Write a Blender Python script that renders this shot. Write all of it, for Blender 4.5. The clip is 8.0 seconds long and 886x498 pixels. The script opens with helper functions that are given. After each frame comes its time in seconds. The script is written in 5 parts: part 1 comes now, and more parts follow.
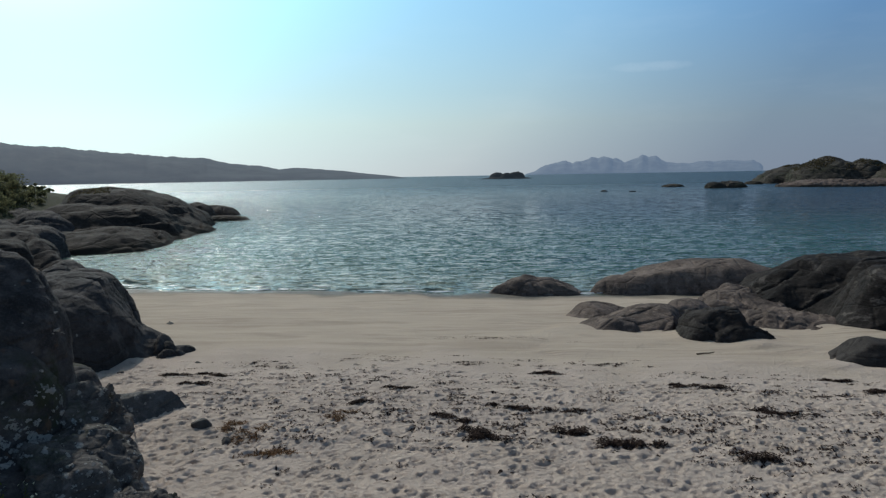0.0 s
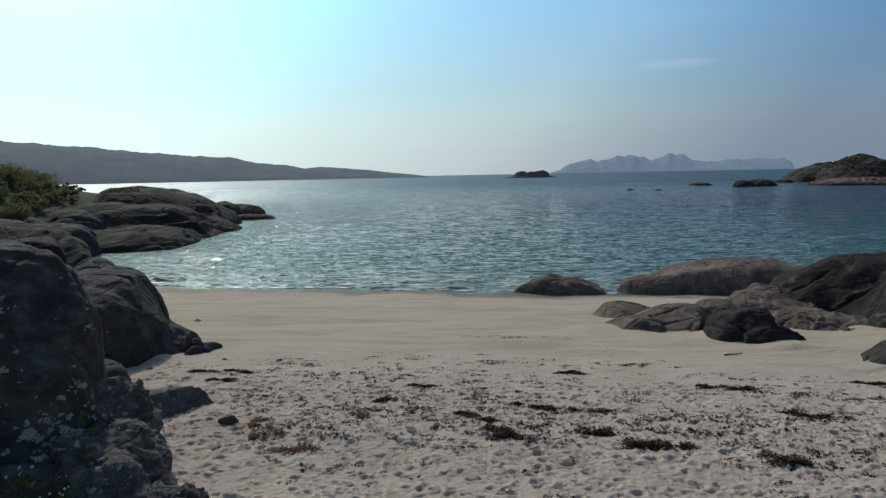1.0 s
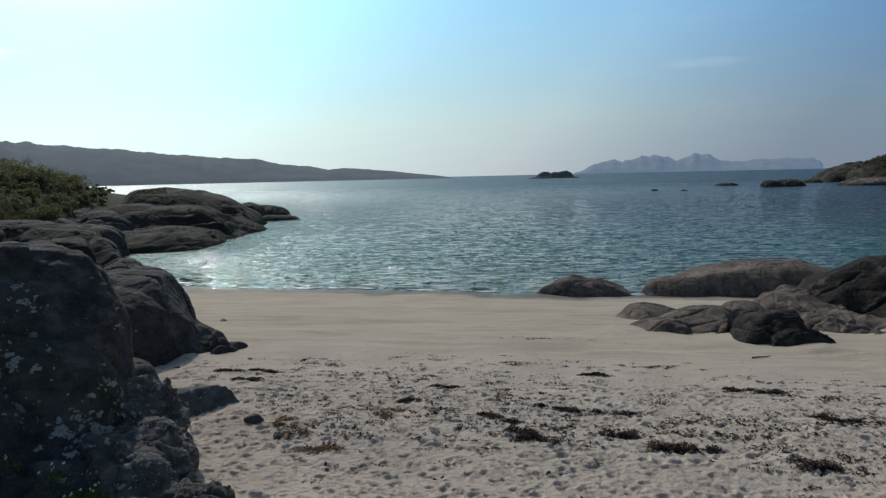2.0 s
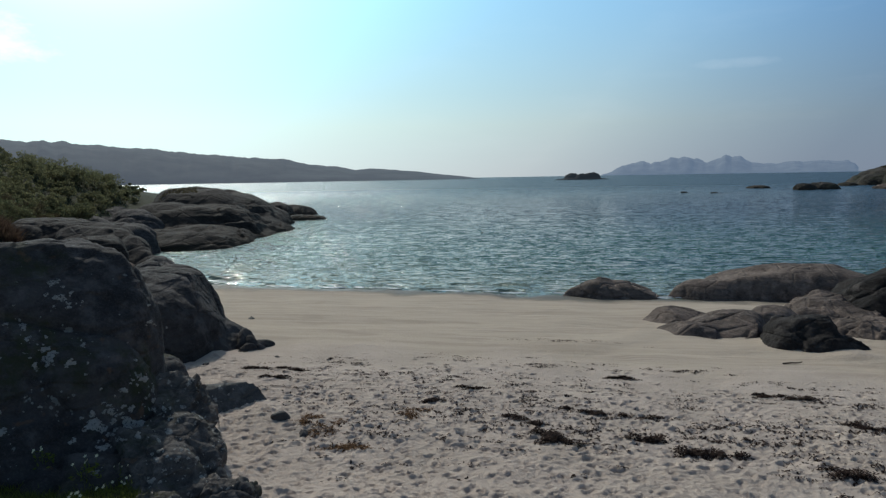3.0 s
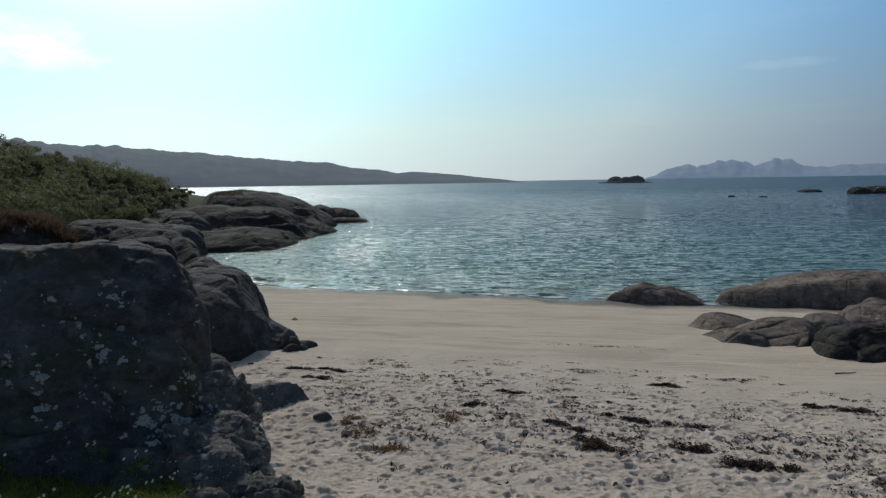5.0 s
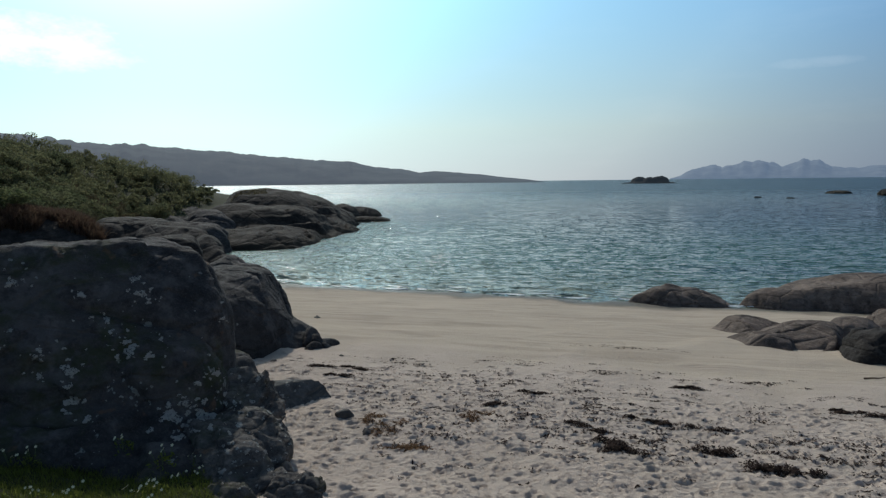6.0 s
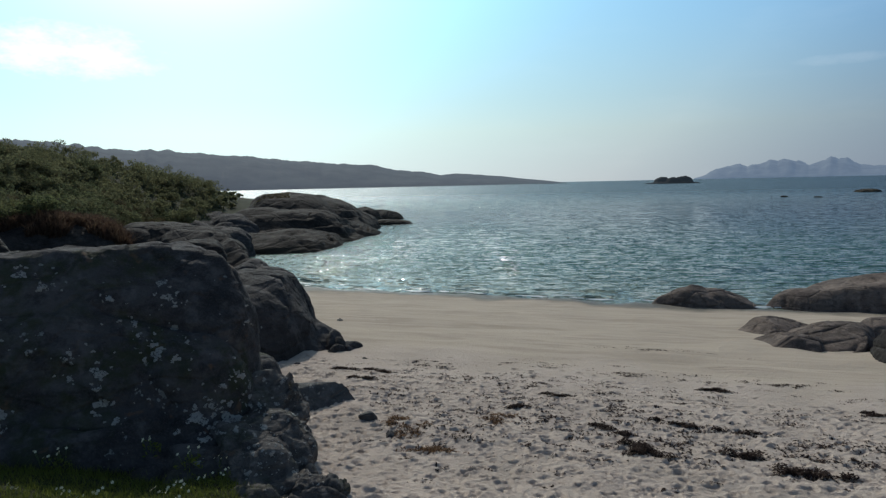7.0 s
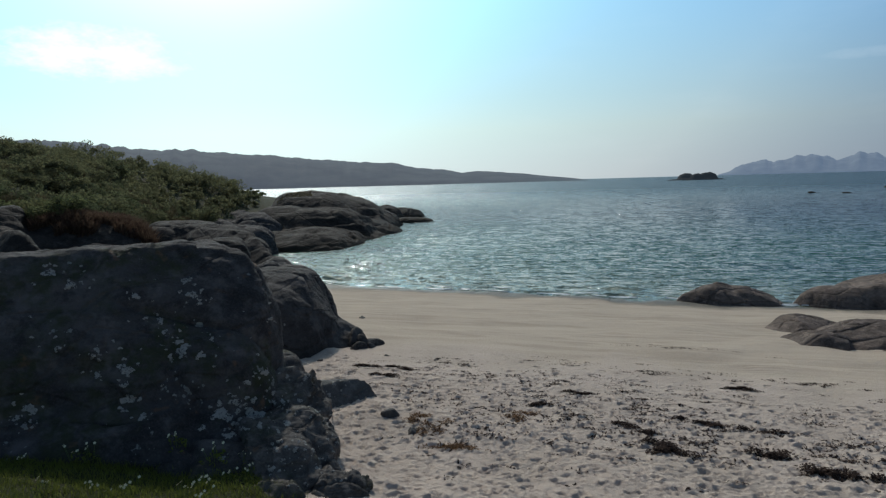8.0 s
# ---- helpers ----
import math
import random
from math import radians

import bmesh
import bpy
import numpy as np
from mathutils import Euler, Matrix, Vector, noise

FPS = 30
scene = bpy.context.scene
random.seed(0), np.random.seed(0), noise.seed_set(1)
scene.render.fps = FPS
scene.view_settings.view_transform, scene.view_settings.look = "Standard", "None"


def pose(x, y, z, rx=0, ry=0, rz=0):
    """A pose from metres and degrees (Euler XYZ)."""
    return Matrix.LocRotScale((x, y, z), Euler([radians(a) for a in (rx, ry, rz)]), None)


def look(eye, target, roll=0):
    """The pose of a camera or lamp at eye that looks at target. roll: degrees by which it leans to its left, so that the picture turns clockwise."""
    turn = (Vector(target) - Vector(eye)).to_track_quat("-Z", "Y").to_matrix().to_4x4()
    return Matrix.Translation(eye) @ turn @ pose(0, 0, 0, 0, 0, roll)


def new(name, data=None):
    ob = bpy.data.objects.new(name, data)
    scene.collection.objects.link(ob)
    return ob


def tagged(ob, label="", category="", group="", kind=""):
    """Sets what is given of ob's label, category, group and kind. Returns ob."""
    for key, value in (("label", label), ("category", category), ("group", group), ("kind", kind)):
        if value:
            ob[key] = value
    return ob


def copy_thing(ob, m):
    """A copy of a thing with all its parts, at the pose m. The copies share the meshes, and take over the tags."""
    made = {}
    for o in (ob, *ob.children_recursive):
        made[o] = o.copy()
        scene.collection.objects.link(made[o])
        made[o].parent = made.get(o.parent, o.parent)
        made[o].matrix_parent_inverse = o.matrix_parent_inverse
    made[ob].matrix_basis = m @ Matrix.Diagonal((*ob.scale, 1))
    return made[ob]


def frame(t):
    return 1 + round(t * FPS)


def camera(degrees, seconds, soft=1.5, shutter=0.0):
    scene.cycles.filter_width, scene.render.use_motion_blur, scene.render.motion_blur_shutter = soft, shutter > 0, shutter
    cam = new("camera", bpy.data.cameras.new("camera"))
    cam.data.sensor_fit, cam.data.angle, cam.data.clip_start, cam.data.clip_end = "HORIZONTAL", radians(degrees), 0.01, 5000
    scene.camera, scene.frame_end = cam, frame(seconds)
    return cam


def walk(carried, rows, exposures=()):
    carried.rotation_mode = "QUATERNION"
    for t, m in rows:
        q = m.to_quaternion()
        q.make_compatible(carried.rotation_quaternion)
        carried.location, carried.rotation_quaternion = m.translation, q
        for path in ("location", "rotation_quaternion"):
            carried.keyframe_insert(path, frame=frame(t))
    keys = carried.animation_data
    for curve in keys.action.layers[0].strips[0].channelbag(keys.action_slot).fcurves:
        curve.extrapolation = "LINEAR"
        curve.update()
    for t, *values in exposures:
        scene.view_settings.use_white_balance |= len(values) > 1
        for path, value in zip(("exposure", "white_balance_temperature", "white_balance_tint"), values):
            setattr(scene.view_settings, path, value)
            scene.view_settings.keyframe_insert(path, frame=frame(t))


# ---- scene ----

# ---------------------------------------------------------------- camera
EYE = 4.0
cam = camera(66.75, 8.0, soft=1.3)
ROWS = [
    (0, 0.0, -0.0, 0.001, 0.0, -6.22, 1.01),
    (0.5, -0.001, 0.0, -0.0, 1.01, -6.22, 1.08),
    (1, -0.002, -0.0, -0.001, 2.07, -6.28, 1.11),
    (1.5, -0.007, -0.002, -0.0, 2.98, -6.22, 1.23),
    (3, -0.018, -0.019, 0.003, 6.22, -6.06, 0.95),
    (3.5, -0.02, -0.024, 0.004, 7.16, -5.88, 0.81),
    (4, -0.022, -0.024, 0.004, 8.04, -5.74, 1.1),
    (4.5, -0.023, -0.026, 0.006, 8.83, -5.7, 1.08),
    (6, -0.032, -0.045, 0.01, 11.56, -5.75, 0.64),
    (6.5, -0.035, -0.049, 0.01, 12.41, -5.61, 0.79),
    (7, -0.036, -0.048, 0.01, 13.41, -5.52, 1.23),
    (7.5, -0.036, -0.046, 0.008, 14.44, -5.53, 1.49),
    (8, -0.037, -0.045, 0.006, 15.25, -5.67, 1.55),
]


def turn_of(yaw, pitch, roll):
    return pose(0, 0, 0, 0, 0, yaw) @ pose(0, 0, 0, pitch) @ pose(0, 0, 0, 0, roll) @ pose(0, 0, 0, 90)


walk(cam, [(t, pose(x, y, EYE + z) @ turn_of(yaw, pitch, roll)) for t, x, y, z, yaw, pitch, roll in ROWS],
     exposures=[(0.0, 0.0, 6220.0, 5.2), (8.0, 0.0, 6220.0, 5.2)])

# ---------------------------------------------------------------- sun and sky
SUN_AZ, SUN_EL = -33.0, 36.0
world = bpy.data.worlds.new("sky")
scene.world = world
world.use_nodes = True
wn, wl = world.node_tree.nodes, world.node_tree.links
wn.clear()
sky = wn.new("ShaderNodeTexSky")
sky.sky_type = "NISHITA"
sky.sun_disc = False
sky.sun_elevation = radians(SUN_EL)
sky.sun_rotation = radians(SUN_AZ)
sky.altitude = 0
sky.air_density, sky.dust_density, sky.ozone_density = 1.0, 1.4, 3.0
coord = wn.new("ShaderNodeTexCoord")
lift = wn.new("ShaderNodeVectorMath")
lift.operation = "MAXIMUM"
lift.inputs[1].default_value = (-2, -2, 0.075)
wl.new(coord.outputs["Generated"], lift.inputs[0])
wl.new(lift.outputs[0], sky.inputs["Vector"])
wbg = wn.new("ShaderNodeBackground")
wbg.inputs["Strength"].default_value = 0.085
wout = wn.new("ShaderNodeOutputWorld")
# thin cirrus: streaky noise over the dome, denser in one bank
streak = wn.new("ShaderNodeMapping")
streak.inputs["Scale"].default_value = (2.2, 2.2, 9.0)
streak.inputs["Location"].default_value = (0.4, 1.3, 0.2)
wl.new(coord.outputs["Generated"], streak.inputs["Vector"])
cirrus = wn.new("ShaderNodeTexNoise")
cirrus.inputs["Scale"].default_value = 2.6
cirrus.inputs["Detail"].default_value = 7.0
cirrus.inputs["Roughness"].default_value = 0.62
wl.new(streak.outputs["Vector"], cirrus.inputs["Vector"])
veil = wn.new("ShaderNodeMapRange")
veil.inputs["From Min"].default_value, veil.inputs["From Max"].default_value = 0.52, 0.80
veil.inputs["To Max"].default_value = 0.03
wl.new(cirrus.outputs["Fac"], veil.inputs["Value"])


def sky_bank(az, el, width, height, low, amount):
    """A bank of cloud round one direction of the sky."""
    a, e = radians(az), radians(el)
    sep = wn.new("ShaderNodeMapping")
    sep.vector_type = "POINT"
    sep.inputs["Rotation"].default_value = (0, 0, a)
    wl.new(coord.outputs["Generated"], sep.inputs["Vector"])
    xyz = wn.new("ShaderNodeSeparateXYZ")
    wl.new(sep.outputs["Vector"], xyz.inputs["Vector"])

    def op(kind, p, q):
        n = wn.new("ShaderNodeMath")
        n.operation = kind
        for k, val in enumerate((p, q)):
            if isinstance(val, (int, float)):
                n.inputs[k].default_value = val
            else:
                wl.new(val, n.inputs[k])
        return n.outputs[0]
    u = op("DIVIDE", xyz.outputs["X"], math.sin(radians(width)))
    v = op("DIVIDE", op("SUBTRACT", xyz.outputs["Z"], math.sin(e)), math.sin(radians(height)))
    ahead = op("GREATER_THAN", xyz.outputs["Y"], 0.0)
    r2 = op("ADD", op("MULTIPLY", u, u), op("MULTIPLY", v, v))
    fall = op("MULTIPLY", op("MAXIMUM", op("SUBTRACT", 1.0, r2), 0.0), ahead)
    fine = wn.new("ShaderNodeTexNoise")
    fine.inputs["Scale"].default_value = 7.0
    fine.inputs["Detail"].default_value = 8.0
    fine.inputs["Roughness"].default_value = 0.68
    puffs = wn.new("ShaderNodeMapping")
    puffs.inputs["Scale"].default_value = (2.2, 2.2, 5.0)
    wl.new(coord.outputs["Generated"], puffs.inputs["Vector"])
    wl.new(puffs.outputs["Vector"], fine.inputs["Vector"])
    mask = wn.new("ShaderNodeMapRange")
    mask.inputs["From Min"].default_value, mask.inputs["From Max"].default_value = low, low + 0.28
    mask.inputs["To Max"].default_value = amount
    wl.new(op("MULTIPLY", fine.outputs["Fac"], op("ADD", fall, 0.15)), mask.inputs["Value"])
    return op("MULTIPLY", mask.outputs["Result"], op("MINIMUM", op("MULTIPLY", fall, 2.0), 1.0))


bank_a = sky_bank(-41.5, 10.1, 9.5, 3.0, 0.34, 0.9)
bank_b = sky_bank(17.0, 8.3, 4.5, 0.6, 0.34, 0.06)
total = wn.new("ShaderNodeMath")
total.operation = "ADD"
wl.new(bank_a, total.inputs[0])
wl.new(bank_b, total.inputs[1])
total2 = wn.new("ShaderNodeMath")
total2.operation = "ADD"
total2.use_clamp = True
wl.new(total.outputs[0], total2.inputs[0])
wl.new(veil.outputs["Result"], total2.inputs[1])
cloud_mix = wn.new("ShaderNodeMix")
cloud_mix.data_type = "RGBA"
wl.new(total2.outputs[0], cloud_mix.inputs[0])
# sea haze: the sky loses its colour towards the horizon
grey = wn.new("ShaderNodeRGBToBW")
wl.new(sky.outputs["Color"], grey.inputs[0])
pale = wn.new("ShaderNodeMix")
pale.data_type, pale.blend_type = "RGBA", "MULTIPLY"
pale.inputs[0].default_value = 1.0
wl.new(grey.outputs[0], pale.inputs[6])
pale.inputs[7].default_value = (1.19, 1.00, 1.03, 1)
height = wn.new("ShaderNodeSeparateXYZ")
wl.new(coord.outputs["Generated"], height.inputs[0])
haze = wn.new("ShaderNodeMapRange")
haze.interpolation_type = "SMOOTHSTEP"
for key, val in (("From Min", -0.02), ("From Max", 0.26), ("To Min", 0.6), ("To Max", 0.0)):
    haze.inputs[key].default_value = val
wl.new(height.outputs["Z"], haze.inputs["Value"])
hazed = wn.new("ShaderNodeMix")
hazed.data_type = "RGBA"
wl.new(haze.outputs[0], hazed.inputs[0])
wl.new(sky.outputs["Color"], hazed.inputs[6])
wl.new(pale.outputs[2], hazed.inputs[7])
tint = wn.new("ShaderNodeMix")
tint.data_type, tint.blend_type = "RGBA", "MULTIPLY"
tint.inputs[0].default_value = 1.0
wl.new(hazed.outputs[2], tint.inputs[6])
tint.inputs[7].default_value = (0.84, 1.01, 1.075, 1)
# scattering by the angle from the sun: bright haze towards it, least and bluest off to the side, brighter again behind
aim = wn.new("ShaderNodeVectorMath")
aim.operation = "DOT_PRODUCT"
wl.new(coord.outputs["Generated"], aim.inputs[0])
aim.inputs[1].default_value = (math.sin(radians(SUN_AZ)) * math.cos(radians(SUN_EL)), math.cos(radians(SUN_AZ)) * math.cos(radians(SUN_EL)), math.sin(radians(SUN_EL)))
phase = wn.new("ShaderNodeValToRGB")
half_turn = wn.new("ShaderNodeMapRange")
half_turn.inputs["From Min"].default_value = -1.0
wl.new(aim.outputs["Value"], half_turn.inputs["Value"])
wl.new(half_turn.outputs[0], phase.inputs[0])
PHASE = ((0.28, (1.42, 1.24, 1.12)), (0.66, (0.70, 0.74, 0.88)), (0.73, (0.66, 0.70, 0.81)), (0.79, (0.85, 0.87, 0.91)), (0.84, (1.03, 1.03, 1.0)),
         (0.90, (0.98, 1.05, 1.0)), (0.955, (0.94, 1.15, 1.13)), (0.975, (1.12, 1.3, 1.27)), (1.0, (2.7, 2.7, 2.5)))
# thin dry haze low down, clearer and brighter above it
DEPTH = ((0.0, (0.87, 0.82, 0.82)), (0.12, (0.97, 1.0, 1.0)), (0.25, (1.22, 1.29, 1.29)), (0.45, (1.18, 1.12, 1.06)), (0.7, (1.22, 1.0, 0.83)))


def stops(node, rows):
    node.color_ramp.interpolation = "LINEAR"
    while len(node.color_ramp.elements) < len(rows):
        node.color_ramp.elements.new(0.5)
    for element, (where, shade) in zip(node.color_ramp.elements, rows):
        element.position = where
    for element, (where, shade) in zip(node.color_ramp.elements, rows):
        element.color = (*shade, 1)


stops(phase, PHASE)
depth_ramp = wn.new("ShaderNodeValToRGB")
stops(depth_ramp, DEPTH)
wl.new(height.outputs["Z"], depth_ramp.inputs[0])
airy = wn.new("ShaderNodeMix")
airy.data_type, airy.blend_type = "RGBA", "MULTIPLY"
airy.inputs[0].default_value = 1.0
wl.new(tint.outputs[2], airy.inputs[6])
wl.new(depth_ramp.outputs[0], airy.inputs[7])
scatter = wn.new("ShaderNodeMix")
scatter.data_type, scatter.blend_type = "RGBA", "MULTIPLY"
scatter.inputs[0].default_value = 1.0
wl.new(airy.outputs[2], scatter.inputs[6])
wl.new(phase.outputs[0], scatter.inputs[7])
wl.new(scatter.outputs[2], cloud_mix.inputs[6])
cloud_mix.inputs[7].default_value = (14.0, 14.0, 14.4, 1)
wl.new(cloud_mix.outputs[2], wbg.inputs["Color"])
wl.new(wbg.outputs[0], wout.inputs["Surface"])

sun_data = bpy.data.lights.new("sun", "SUN")
sun_data.energy = 2.2
sun_data.angle = radians(0.6)
sun_data.color = (1.0, 0.915, 0.83)
sun = new("sun", sun_data)
to_sun = Vector((math.sin(radians(SUN_AZ)) * math.cos(radians(SUN_EL)), math.cos(radians(SUN_AZ)) * math.cos(radians(SUN_EL)), math.sin(radians(SUN_EL))))
sun.matrix_world = look(to_sun * 60, (0, 0, 0))


# ---------------------------------------------------------------- materials
class Mat:
    """A node material with a Principled shader and short calls for its nodes."""

    def __init__(self, name, rough=0.8, spec=0.3):
        self.m = bpy.data.materials.new(name)
        self.m.use_nodes = True
        self.n, self.l = self.m.node_tree.nodes, self.m.node_tree.links
        self.b = self.n["Principled BSDF"]
        self.b.inputs["Roughness"].default_value = rough
        self.b.inputs["Specular IOR Level"].default_value = spec
        self.geo = self.n.new("ShaderNodeNewGeometry")
        self.pos = self.geo.outputs["Position"]

    def put(self, node, key, val):
        if isinstance(val, (int, float)):
            node.inputs[key].default_value = val
        elif isinstance(val, tuple):
            node.inputs[key].default_value = val if len(val) != 3 or node.inputs[key].type == "VECTOR" else (*val, 1)
        else:
            self.l.new(val, node.inputs[key])

    def mapped(self, scale=(1, 1, 1), rot=(0, 0, 0), loc=(0, 0, 0)):
        k = self.n.new("ShaderNodeMapping")
        self.l.new(self.pos, k.inputs["Vector"])
        self.put(k, "Scale", scale), self.put(k, "Rotation", rot), self.put(k, "Location", loc)
        return k.outputs[0]

    def noise(self, scale, detail=4.0, rough=0.55, vec=None, warp=0.0):
        k = self.n.new("ShaderNodeTexNoise")
        self.l.new(vec or self.pos, k.inputs["Vector"])
        self.put(k, "Scale", scale), self.put(k, "Detail", detail), self.put(k, "Roughness", rough), self.put(k, "Distortion", warp)
        return k.outputs["Fac"]

    def cells(self, scale, vec=None, feature="F1"):
        k = self.n.new("ShaderNodeTexVoronoi")
        k.feature = feature
        self.l.new(vec or self.pos, k.inputs["Vector"])
        self.put(k, "Scale", scale)
        return k.outputs["Distance"]

    def ramp(self, fac, lo, hi, a=0.0, b=1.0):
        k = self.n.new("ShaderNodeMapRange")
        k.interpolation_type = "SMOOTHSTEP"
        for key, val in (("Value", fac), ("From Min", lo), ("From Max", hi), ("To Min", a), ("To Max", b)):
            self.put(k, key, val)
        return k.outputs[0]

    def math(self, kind, a, b=0.0):
        k = self.n.new("ShaderNodeMath")
        k.operation = kind
        self.put(k, 0, a), self.put(k, 1, b)
        return k.outputs[0]

    def mix(self, fac, a, b):
        k = self.n.new("ShaderNodeMix")
        k.data_type = "RGBA"
        self.put(k, 0, fac), self.put(k, 6, a), self.put(k, 7, b)
        return k.outputs[2]

    def xyz(self):
        k = self.n.new("ShaderNodeSeparateXYZ")
        self.l.new(self.pos, k.inputs[0])
        return k.outputs

    def random(self):
        return self.n.new("ShaderNodeObjectInfo").outputs["Random"]

    def island(self):
        return self.geo.outputs["Random Per Island"]

    def color(self, c):
        self.put(self.b, "Base Color", c)
        return self

    def bump(self, height, dist, strength=1.0):
        k = self.n.new("ShaderNodeBump")
        self.put(k, "Height", height), self.put(k, "Distance", dist), self.put(k, "Strength", strength)
        if self.b.inputs["Normal"].is_linked:
            self.l.new(self.b.inputs["Normal"].links[0].from_socket, k.inputs["Normal"])
        self.l.new(k.outputs[0], self.b.inputs["Normal"])
        return self


def sand_material():
    m = Mat("shell_sand", 0.9, 0.1)
    x, y, z = m.xyz()
    grain = m.noise(260.0, 2.0)
    blotch = m.noise(1.3, 5.0)
    bands = m.noise(1.0, 4.0, 0.6, m.mapped((0.35, 2.6, 1), (0, 0, radians(-9))))
    dry = m.mix(grain, (0.412, 0.333, 0.278), (0.562, 0.47, 0.398))
    dry = m.mix(m.ramp(blotch, 0.35, 0.7, 0, 0.35), dry, (0.34, 0.28, 0.225))
    damp = m.mix(m.ramp(bands, 0.3, 0.7), (0.420, 0.344, 0.271), (0.480, 0.396, 0.312))
    swash = m.noise(0.8, 5.0, 0.6, m.mapped((0.3, 1.5, 1), (0, 0, radians(14)), (2, 5, 0)), 0.8)
    damp = m.mix(m.ramp(swash, 0.50, 0.68, 0, 0.58), damp, (0.32, 0.258, 0.198))
    rills = m.noise(1.0, 2.5, 0.5, m.mapped((0.45, 6.0, 1), (0, 0, radians(6)), (3, 1, 0)), 1.6)
    rills = m.math("MULTIPLY", m.ramp(rills, 0.53, 0.62, 0, 0.5), m.ramp(m.noise(0.35, 2.0), 0.42, 0.58))
    damp = m.mix(rills, damp, (0.285, 0.232, 0.18))
    line = m.math("ADD", z, m.math("MULTIPLY", m.noise(0.5, 3.0), 0.22))
    c = m.mix(m.ramp(line, 0.86, 1.02), damp, dry)
    wet = (0.13, 0.118, 0.098)
    edge = m.math("ADD", z, m.math("MULTIPLY", m.noise(0.8, 3.0), 0.05))
    c = m.mix(m.ramp(edge, 0.06, 0.16), wet, c)
    turf_line = m.math("ADD", m.math("ADD", z, m.math("MULTIPLY", m.noise(1.5, 4.0), 0.5)), m.math("MULTIPLY", m.ramp(m.math("ADD", x, m.math("MULTIPLY", m.math("SUBTRACT", m.noise(1.7, 4.0), 0.5), 0.7)), -2.75, -2.4), -3.0))
    turf = m.ramp(turf_line, 1.52, 1.66)
    soil = m.mix(m.noise(3.0, 5.0), (0.022, 0.028, 0.012), (0.045, 0.045, 0.022))
    turf = m.math("MAXIMUM", turf, m.ramp(m.math("ADD", x, m.math("MULTIPLY", m.noise(0.9, 4.0), 2.0)), -11.7, -11.2, 1.0, 0.0))
    c = m.mix(turf, c, soil)
    m.color(c)
    m.put(m.b, "Roughness", m.ramp(edge, 0.02, 0.14, 0.35, 0.92))
    m.bump(m.noise(14.0, 6.0, 0.68), 0.036, 1.0)
    m.bump(grain, 0.002, 0.6)
    return m.m


